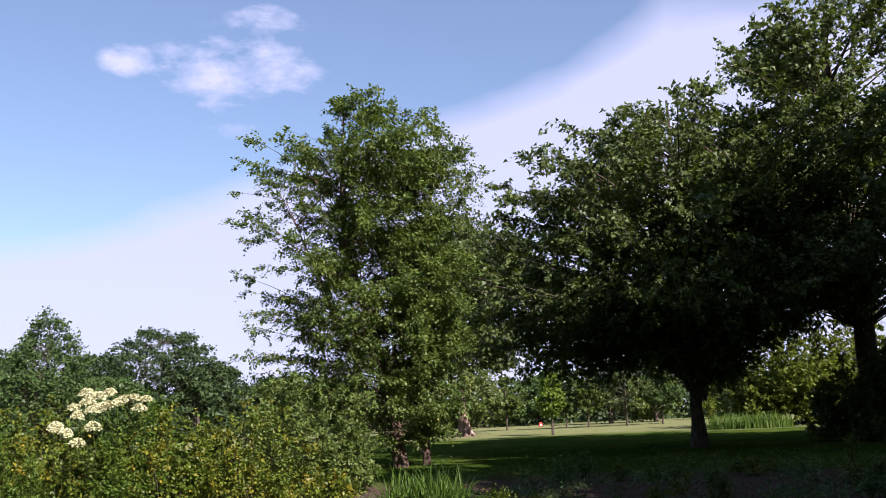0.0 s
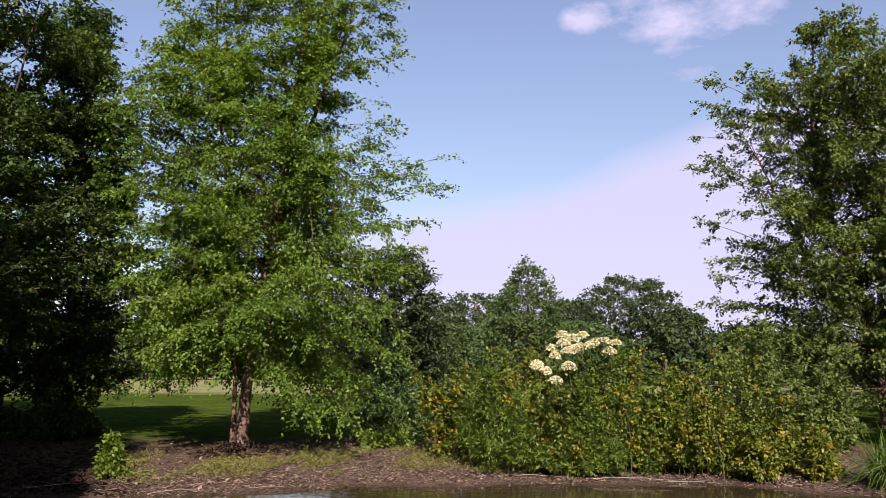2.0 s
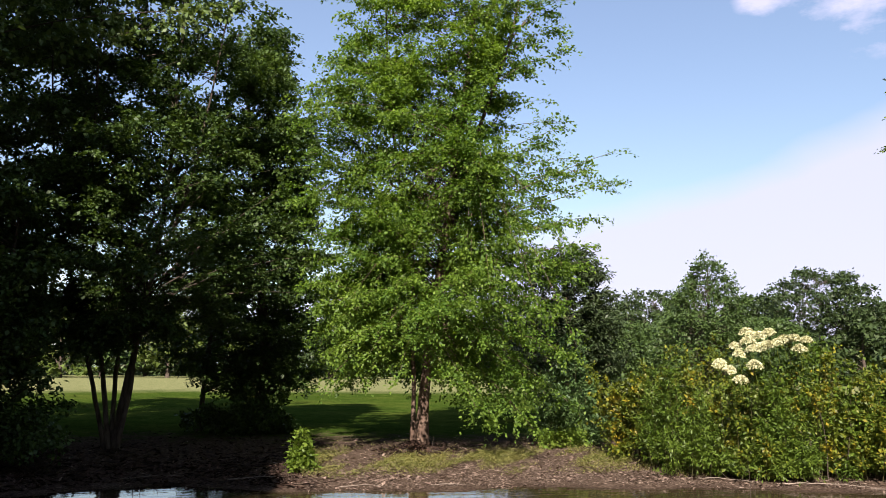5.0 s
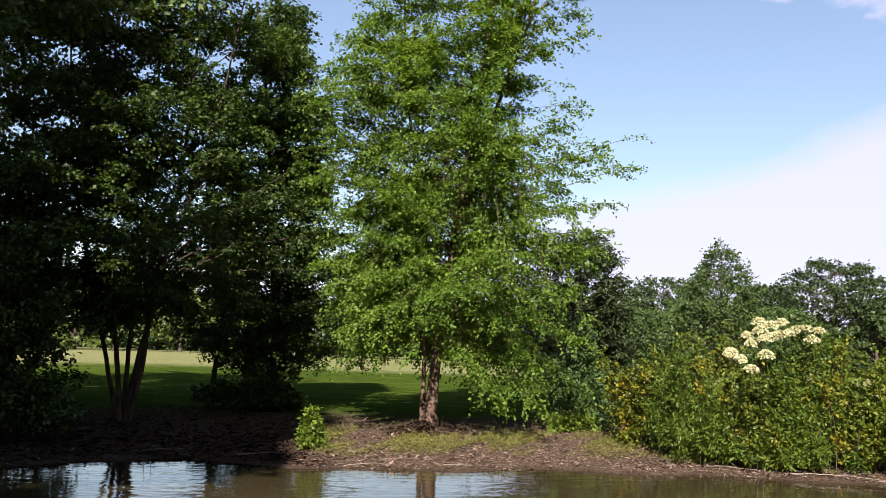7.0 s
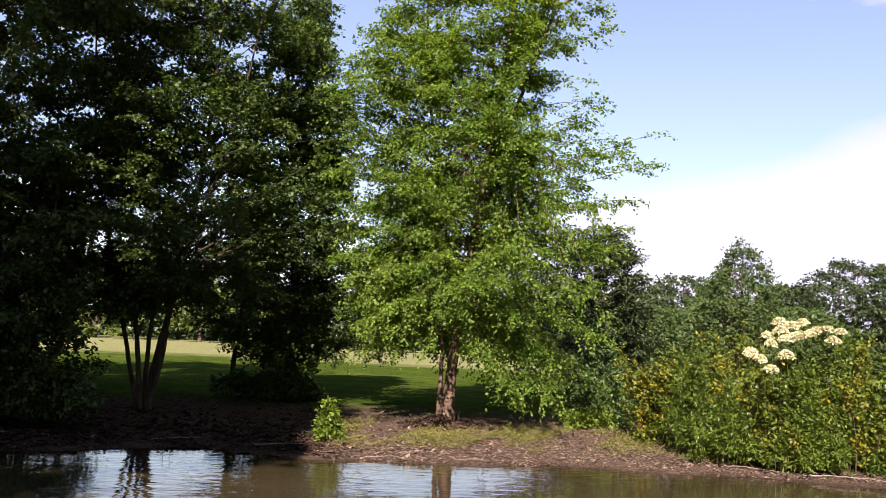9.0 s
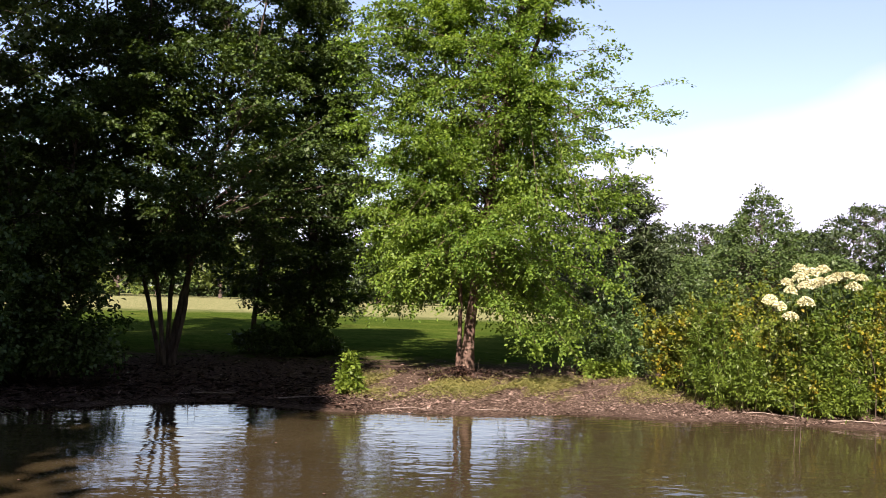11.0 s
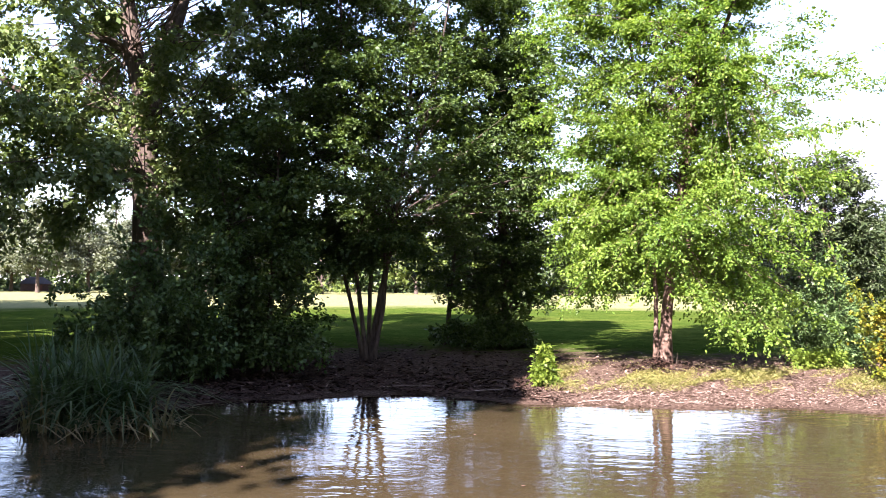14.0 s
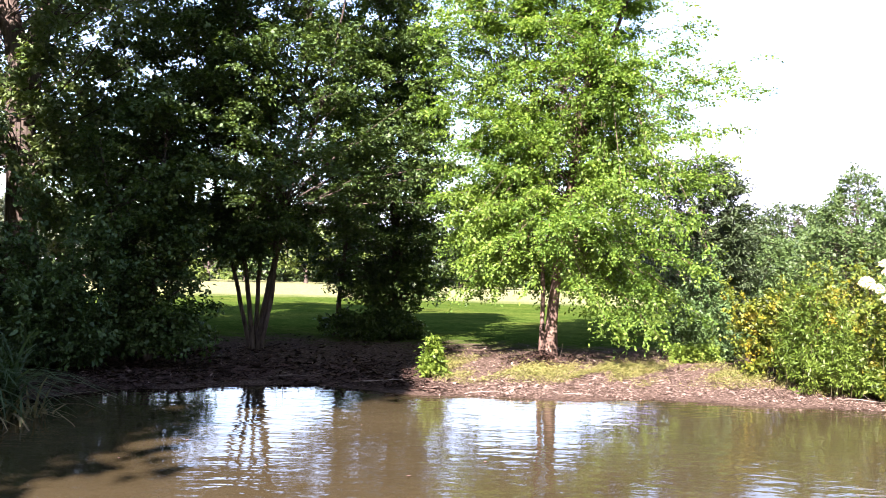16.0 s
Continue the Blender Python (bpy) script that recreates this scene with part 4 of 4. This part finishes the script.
for i, (yw, ds, h, w, lm, pt) in enumerate(FAR):
    pr = [(.5, w * .9, w * .9), (h * .4, w, w), (h * .7, w * .92, w * .92), (h * .88, w * .66, w * .66), (h, w * .25, w * .25)]
    if pt:
        pr = [(.8, w, w), (h * .3, w, w), (h * .55, w * .75, w * .75), (h * .8, w * .4, w * .4), (h, .15, .15)]
    tree("far_tree", yw, ds, "distant pointed green tree" if pt else "distant rounded green tree", seed=200 + i, trunks=[[(0, 0, 0, .25), (0, 0, h * .5, .12), (0, 0, h * .85, .02)]],
         profile=pr, branches=430, twigs=6, leaves=8, twig_len=.07 * h, leaf=.0029 * ds, leaf_wide=.8, leaf_mat=lm, rise=.25, droop=.1, limb=.03, inner=.35, lump=.06, group="distant trees", scatter=.16, bunch=.5)
rng = np.random.default_rng(77)
for i in range(48):     # the wood along the lawn's far side
    yw = -34 + i * 4.1 + rng.uniform(-1, 1) if i < 17 else 36 + (i - 17) * 1.9 + rng.uniform(-.6, .6)
    ds = rng.uniform(104, 128) if yw > 30 else rng.uniform(84, 105) if yw > 4 else rng.uniform(84, 98)
    h = rng.uniform(9.0, 12.0) if yw > 74 else rng.uniform(7.0, 9.6) if yw > 30 else rng.uniform(4.6, 6.2)
    w = rng.uniform(3.5, 6)
    tree("far_tree", yw, ds, "distant rounded green tree", seed=300 + i, trunks=[[(0, 0, 0, .2), (0, 0, h * .5, .14), (0, 0, h, .03)]],
         profile=[(rng.uniform(2.4, 3.4) if yw > 70 else rng.uniform(.2, .7), w * .8, w * .8), (h * .5, w, w), (h * .8, w * .6, w * .6), (h, w * .15, w * .15)],
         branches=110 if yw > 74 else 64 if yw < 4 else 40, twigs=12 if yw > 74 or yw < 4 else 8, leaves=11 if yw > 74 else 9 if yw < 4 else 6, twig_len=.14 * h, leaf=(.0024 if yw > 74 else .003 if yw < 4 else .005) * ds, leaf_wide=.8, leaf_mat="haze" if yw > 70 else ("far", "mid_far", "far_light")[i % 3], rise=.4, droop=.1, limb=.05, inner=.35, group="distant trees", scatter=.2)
for i, (yw, ds, h, w, lm) in enumerate([(-6.5, 52, 3.9, 1.0, "fresh"), (-8.8, 70, 5.2, 1.8, "far_light"), (-7.4, 70, 4.9, 1.6, "mid_far"), (-11.2, 70, 6.0, 2.6, "maple"), (-3.6, 72, 4.5, 2.0, "far_light"), (-13.4, 72, 5.2, 2.3, "mid_far")]):
    tree("young_tree", yw, ds, "young park tree with a slim trunk on the sunny lawn", seed=400 + i, trunks=[[(0, 0, 0, .07), (0, 0, 2, .055), (0, 0, h, .015)]],
         profile=[(1.2, w * .6, w * .6), (h * .5, w, w), (h * .8, w * .6, w * .6), (h, .15, .15)], branches=50, twigs=12, leaves=9, twig_len=.4, leaf=.15, leaf_wide=.8,
         leaf_mat=lm, rise=.4, droop=.1, limb=.03, inner=.3, group="young park trees")

def far_wood():
    """The wood behind the lawn's edge, closed to the ground."""
    rng = np.random.default_rng(909)
    n = 70000
    yw = np.radians(rng.uniform(-60, 125, n))
    ds = np.where(yw < .07, rng.uniform(100, 114, n), rng.uniform(132, 150, n))
    z = 9.5 * rng.uniform(0, 1, n) ** 1.4 * (1 + .18 * np.sin(yw * 40) + .12 * np.sin(yw * 97 + 1)) * np.where(yw > .5, 1.0, .6)
    at = np.stack([-ds * np.sin(yw), ds * np.cos(yw), z + .3], 1)
    ax = unit(rng.normal(0, 1, (n, 3)))
    sd = unit(np.cross(rng.normal(0, .5, (n, 3)) + np.array([0, 0, .6]), ax))
    v, q = leaf_darts(at, ax, sd, rng.uniform(.7, 1.3, n) * np.where(yw < .07, .7, .9), rng.uniform(.5, .9, n) * np.where(yw < .07, .7, .9))
    single("far_wood", mesh_from("far_wood", v, q, LEAF["far"]), (0, 0, 0), "distant green wood closing the lawn", "wood", kind="stuff")


far_wood()


def sky_block_wood():
    """Tall woodland added behind the near bank, unseen, to hold back sky light."""
    rng = np.random.default_rng(910)
    n = 11000
    yw = np.radians(rng.uniform(98, 284, n))
    ds = rng.uniform(40, 54, n)
    z = 24 * rng.uniform(0, 1, n) ** .85 * (1 + .15 * np.sin(yw * 9) + .12 * np.sin(yw * 23 + 1))
    at = np.stack([-ds * np.sin(yw), ds * np.cos(yw), z + .3], 1)
    ax = unit(rng.normal(0, 1, (n, 3)))
    sd = unit(np.cross(rng.normal(0, .5, (n, 3)) + np.array([0, 0, .6]), ax))
    v, q = leaf_darts(at, ax, sd, rng.uniform(.9, 1.7, n), rng.uniform(.8, 1.5, n))
    single("sky_block_wood", mesh_from("sky_block_wood", v, q, LEAF["maple"]), (0, 0, 0), "unseen tall woodland added to block sky light", "wood", kind="stuff")


sky_block_wood()

# ---- litter, grass and small things ----
def scatter_stuff():
    rng = np.random.default_rng(31)
    yw = np.radians(rng.uniform(-8, 88, 48000))
    s = rng.gamma(1.6, 1.0, 48000) + .02
    r = np.interp(yw, SHORE_YAW, SHORE_DIST) + s
    x, y = -r * np.sin(yw), r * np.cos(yw)
    n = len(x)
    a = rng.uniform(0, 6.28, n)
    ax = unit(np.stack([np.cos(a), np.sin(a), rng.normal(0, .25, n)], 1))
    sd = unit(np.cross(np.array([0, 0, 1.0]) + rng.normal(0, .25, (n, 3)), ax))
    ln = rng.gamma(1.3, .019, n) + .018
    under = yw + rng.normal(0, .02, n) > radians(50.5)      # below the trees, dark leaves that stand in for deep shade
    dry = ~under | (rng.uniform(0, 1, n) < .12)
    for pick, grow, mat, nm, lb in ((dry, 1.0, CHIP, "leaf_litter", "dry brown leaves and wood chips along the shore"), (~dry, 1.9, MOULD_AND_SHADE, "shade_leaves", "dark leaves standing in for shade on the soil below the trees")):
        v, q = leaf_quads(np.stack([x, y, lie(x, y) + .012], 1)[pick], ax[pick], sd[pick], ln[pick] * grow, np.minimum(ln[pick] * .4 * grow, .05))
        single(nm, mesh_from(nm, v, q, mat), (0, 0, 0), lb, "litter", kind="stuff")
    # leaf mould heaped about the foot of the birch
    n = 1500
    a, q = rng.uniform(0, 6.28, n), np.abs(rng.normal(0, .42, n))
    x, y = -11.3 + q * np.cos(a), 12.0 + q * np.sin(a)
    ax = unit(np.stack([rng.normal(0, 1, n), rng.normal(0, 1, n), rng.normal(0, .5, n)], 1))
    sd = unit(np.cross(np.array([0, 0, 1.0]) + rng.normal(0, .5, (n, 3)), ax))
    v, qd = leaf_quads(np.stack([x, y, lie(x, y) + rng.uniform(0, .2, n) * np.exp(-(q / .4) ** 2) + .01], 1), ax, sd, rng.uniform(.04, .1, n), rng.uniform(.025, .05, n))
    single("leaf_mould", mesh_from("leaf_mould", v, qd, MOULD_AND_SHADE), (0, 0, 0), "dark fallen leaves heaped at the foot of the birch", "litter", kind="stuff")
    # low weeds on the sunny bank: small leaves close to the soil, in drifts
    n = 56000
    yw = np.radians(rng.uniform(24, 50.5, n))
    s = rng.normal(2.1, .65, n)
    drift = np.sin(yw * 60) + np.sin(yw * 23 + s * 2) + .8 * np.sin(yw * 141 + s * 5) + rng.normal(0, .45, n)
    keep = (s > .8) & (drift > .05)
    yw, s = yw[keep], s[keep]
    r = np.interp(yw, SHORE_YAW, SHORE_DIST) + s
    x, y = -r * np.sin(yw), r * np.cos(yw)
    n = len(x)
    a = rng.uniform(0, 6.28, n)
    ax = unit(np.stack([np.cos(a), np.sin(a), rng.uniform(-.1, .9, n)], 1))
    sd = unit(np.cross(np.array([0, 0, 1.0]) + rng.normal(0, .4, (n, 3)), ax))
    v, q = leaf_quads(np.stack([x, y, lie(x, y) + rng.gamma(1.4, .025, n)], 1), ax, sd, rng.uniform(.025, .065, n), rng.uniform(.007, .02, n))
    single("weed_patch", mesh_from("weed_patch", v, q, LEAF["weed"]), (0, 0, 0), "low yellow-green weeds on the sunny bank", "grass", kind="stuff")
    # thin low growth in the shade of the maples
    n = 17000
    yw, s = np.radians(rng.uniform(-31, 2, n)), rng.gamma(1.7, 2.2, n) + .4
    drift = np.sin(yw * 47) + np.sin(yw * 19 + s * 1.3) + .8 * np.sin(yw * 101 + s * 3) + rng.normal(0, .6, n)
    yw, s = yw[drift > .1], s[drift > .1]
    r = np.interp(yw, SHORE_YAW, SHORE_DIST) + s
    x, y = -r * np.sin(yw), r * np.cos(yw)
    n = len(x)
    a = rng.uniform(0, 6.28, n)
    ax = unit(np.stack([np.cos(a), np.sin(a), rng.uniform(0, 1.2, n)], 1))
    sd = unit(np.cross(np.array([0, 0, 1.0]) + rng.normal(0, .4, (n, 3)), ax))
    v, q = leaf_quads(np.stack([x, y, lie(x, y) + rng.gamma(1.3, .04, n)], 1), ax, sd, rng.uniform(.05, .13, n), rng.uniform(.015, .04, n))
    single("shade_weeds", mesh_from("shade_weeds", v, q, LEAF["shrub"]), (0, 0, 0), "low dark weeds and grass under the maples", "grass", kind="stuff")


scatter_stuff()


# ---- small things on the shore and the lawn ----
def polar(yaw, dist, z=None):
    x, y = -dist * math.sin(radians(yaw)), dist * math.cos(radians(yaw))
    return (x, y, float(lie(x, y)) if z is None else z)


def box_mesh(name, size, material, bevel=.006, at=(0, 0, 0)):
    bm = bmesh.new()
    bmesh.ops.create_cube(bm, size=1, matrix=Matrix.Translation(at) @ Matrix.Diagonal((*size, 1)))
    bmesh.ops.bevel(bm, geom=bm.edges[:], offset=bevel, segments=2, affect="EDGES", profile=.5)
    me = bpy.data.meshes.new(name)
    bm.to_mesh(me)
    bm.free()
    me.materials.append(material)
    return me


def stick_mesh(name, points, thick, material, rng, forks=0):
    p = smooth_path([(*q, thick * (1 - .8 * i / (len(points) - 1))) for i, q in enumerate(points)], 14)
    path = p[:, :3] + rng.normal(0, thick * .35, (14, 3))
    v, q = tubes(path[None], p[None, :, 3], 7)
    vs, qs, n = [v], [q], len(v)
    for _ in range(forks):
        k = int(rng.integers(4, 11))
        d = unit(path[k + 1] - path[k] + rng.normal(0, .8 * np.linalg.norm(path[k + 1] - path[k]), 3) + np.array([0, 0, .02]))
        ln = rng.uniform(.12, .35)
        f = path[k] + d * np.linspace(0, ln, 5)[:, None]
        v, q = tubes(f[None], np.linspace(.5, .15, 5)[None] * p[k, 3], 5)
        vs.append(v)
        qs.append(q + n)
        n += len(v)
    return mesh_from(name, np.vstack(vs), np.vstack(qs), material, True)


def marker_post():
    at = polar(-6.5, 8.0)
    top = thing("marker_post", at, "white square wooden post with a brown tip standing in the water", "post")
    h = .98 - at[2]
    shaft = part("shaft", box_mesh("shaft", (.08, .08, h), WHITE, .008, (0, 0, h / 2 - .1)), top)
    part("tip", box_mesh("tip", (.042, .042, .1), BROWN, .006, (-.01, 0, h - .065)), top, "dark brown worn tip")
    top.rotation_euler = (0, radians(1.5), radians(6))


def shore_wood():
    rng = np.random.default_rng(61)
    single("rotten_plank", box_mesh("rotten_plank", (.13, .7, .06), RUST, .014), (.36, 15.25, .12), "rotten brown plank leaning on the bank", "plank").rotation_euler = (radians(28), radians(8), radians(-28))
    for yw, ds, pts, th, mat, fk, lb in (
            (.9, 15.0, [(-.3, 0, .05), (-.05, .05, .07), (.3, .02, .09)], .045, DRIFT, 1, "bleached driftwood log at the water's edge"),
            (24.2, 15.0, [(-.5, .1, .03), (0, 0, .06), (.55, -.05, .03)], .01, DRIFT, 4, "thin bleached branch lying on the shore"),
            (18.2, 14.9, [(-.7, 0, .02), (-.1, .05, .06), (.7, .1, .03)], .012, DRIFT, 5, "thin bleached branch lying on the shore"),
            (15.0, 15.2, [(-.5, 0, .02), (.1, .1, .05), (.6, .1, .04)], .009, DRIFT, 4, "thin bleached branch lying on the shore"),
            (46.4, 13.5, [(-.4, 0, .02), (0, .06, .05), (.4, 0, .02)], .008, DRIFT, 4, "thin bleached branch lying on the shore"),
            (41.0, 13.6, [(-.3, 0, .02), (0, .04, .04), (.3, .05, .02)], .008, DRIFT, 3, "thin bleached branch lying on the shore"),
            (53.0, 14.1, [(-.5, 0, .02), (0, .06, .05), (.5, 0, .04)], .009, DRIFT, 4, "thin bleached branch lying on the shore"),
            (59.0, 14.7, [(-.6, 0, .02), (0, .06, .05), (.5, 0, .03)], .009, DRIFT, 5, "thin bleached branch lying on the shore")):
        single("driftwood", stick_mesh("driftwood", pts, th, mat, rng, fk), polar(yw, ds), lb, "branch", "driftwood along the shore").rotation_euler = (0, 0, radians(yw))
    for yw, ds, hh in ((22.6, 11.9, .62), (22.3, 11.9, .4), (60.6, 13.9, .3), (60.2, 13.9, .24)):
        single("reed_stalk", stick_mesh("reed_stalk", [(0, 0, -.1), (.02, 0, hh * .5), (.0, .03, hh * .85), (-.05, .05, hh)], .005, BARK, rng, 1), polar(yw, ds, 0), "dry brown reed stalk standing in the water", "reed", "reed stalks in the pond")
    for yw, ds, pts in ((18.2, 15.35, [(0, 0, 0), (.02, 0, .5), (-.05, .05, 1.05), (-.22, .1, 1.35)]), (18.6, 15.35, [(0, 0, .1), (-.1, 0, .55), (-.42, .05, .95), (-.8, .1, 1.2)]),
                        (17.4, 15.45, [(0, 0, 0), (.1, 0, .4), (.16, .05, .95)]), (12.6, 15.7, [(0, 0, 0), (-.06, 0, .5), (-.2, .05, 1.0)])):
        single("bare_stem", stick_mesh("bare_stem", pts, .009, BARK, rng, 5), polar(yw, ds), "bare brown stem leaning among the bushes", "branch", "bare stems in the bushes").rotation_euler = (0, 0, radians(yw))
    # dark roots and twigs heaped at the foot of the birch
    for i in range(26):
        a = rng.uniform(0, 6.28)
        r = rng.uniform(.15, .55)
        x, y = -11.3 + r * math.cos(a) + .1, 12.0 + r * math.sin(a)
        pts = [(0, 0, .02), (.12, .02, rng.uniform(.04, .1)), (.3, .05, .01)]
        single("fallen_twig", stick_mesh("fallen_twig", pts, rng.uniform(.006, .014), BARK, rng, 2), (x, y, float(lie(x, y))), "dark fallen twig at the foot of the birch", "twig", "twigs below the birch").rotation_euler = (0, 0, rng.uniform(0, 6.28))


def floating_leaves():
    rng = np.random.default_rng(17)
    for yw, ds in ((57.3, 9.0), (52.0, 7.9), (61.0, 8.3), (66.0, 9.6), (47.0, 8.6), (70.0, 8.8), (55.0, 10.5)):
        v, q = leaf_quads(np.zeros((1, 3)), np.array([[1.0, 0, 0]]), np.array([[0, 1.0, 0]]), np.array([.05]), np.array([.03]), .1)
        ob = single("floating_leaf", mesh_from("floating_leaf", v, q, CHIP), polar(yw, ds, .004), "fallen leaf floating on the pond", "leaf", "floating leaves")
        ob.rotation_euler = (0, 0, rng.uniform(0, 6.28))


def red_box():
    at = polar(-5.75, 84.0)
    top = thing("play_box", at, "small red box with a white front on the far lawn", "box")
    part("body", box_mesh("body", (.38, .32, .28), RED, .05, (0, 0, .14)), top)
    part("lid", box_mesh("lid", (.26, .22, .12), RED, .04, (0, 0, .33)), top)
    part("panel", box_mesh("panel", (.13, .02, .15), WHITE, .006, (.02, -.17, .14)), top, "white front panel")


def shed(yaw, dist, wide, high, wall_mat, roof_mat, label):
    """A small park building with a pitched roof."""
    top = thing("shed", polar(yaw, dist), label, "building", "sheds at the edge of the wood")
    part("wall", box_mesh("wall", (wide, wide * .8, high * .55), wall_mat, .02, (0, 0, high * .275)), top)
    part("door", box_mesh("door", (wide * .25, .04, high * .45), BROWN, .01, (wide * .1, -wide * .4 - .01, high * .225)), top)
    a, b, h0 = wide * .58, wide * .5, high * .5
    v = np.array([(-a, -b, h0), (a, -b, h0), (a, b, h0), (-a, b, h0), (-a * .45, 0, high), (a * .45, 0, high)], float)
    bm = bmesh.new()
    vs = [bm.verts.new(p) for p in v]
    for f in ((3, 2, 1, 0), (0, 1, 5, 4), (1, 2, 5), (2, 3, 4, 5), (3, 0, 4)):
        bm.faces.new([vs[k] for k in f])
    me = bpy.data.meshes.new("roof")
    bm.to_mesh(me)
    bm.free()
    me.materials.append(roof_mat)
    part("roof", me, top, "grey pitched roof")
    top.rotation_euler = (0, 0, radians(yaw))


shed(82.2, 128.0, 3.6, 1.9, PINK_BRICK, GREY_ROOF, "low pinkish brick shed with a grey roof among the far trees")
shed(84.7, 126.0, 2.2, 1.8, PINK_BRICK, GREY_ROOF, "small pinkish brick shed at the edge of the wood")
marker_post()
shore_wood()
floating_leaves()
red_box()
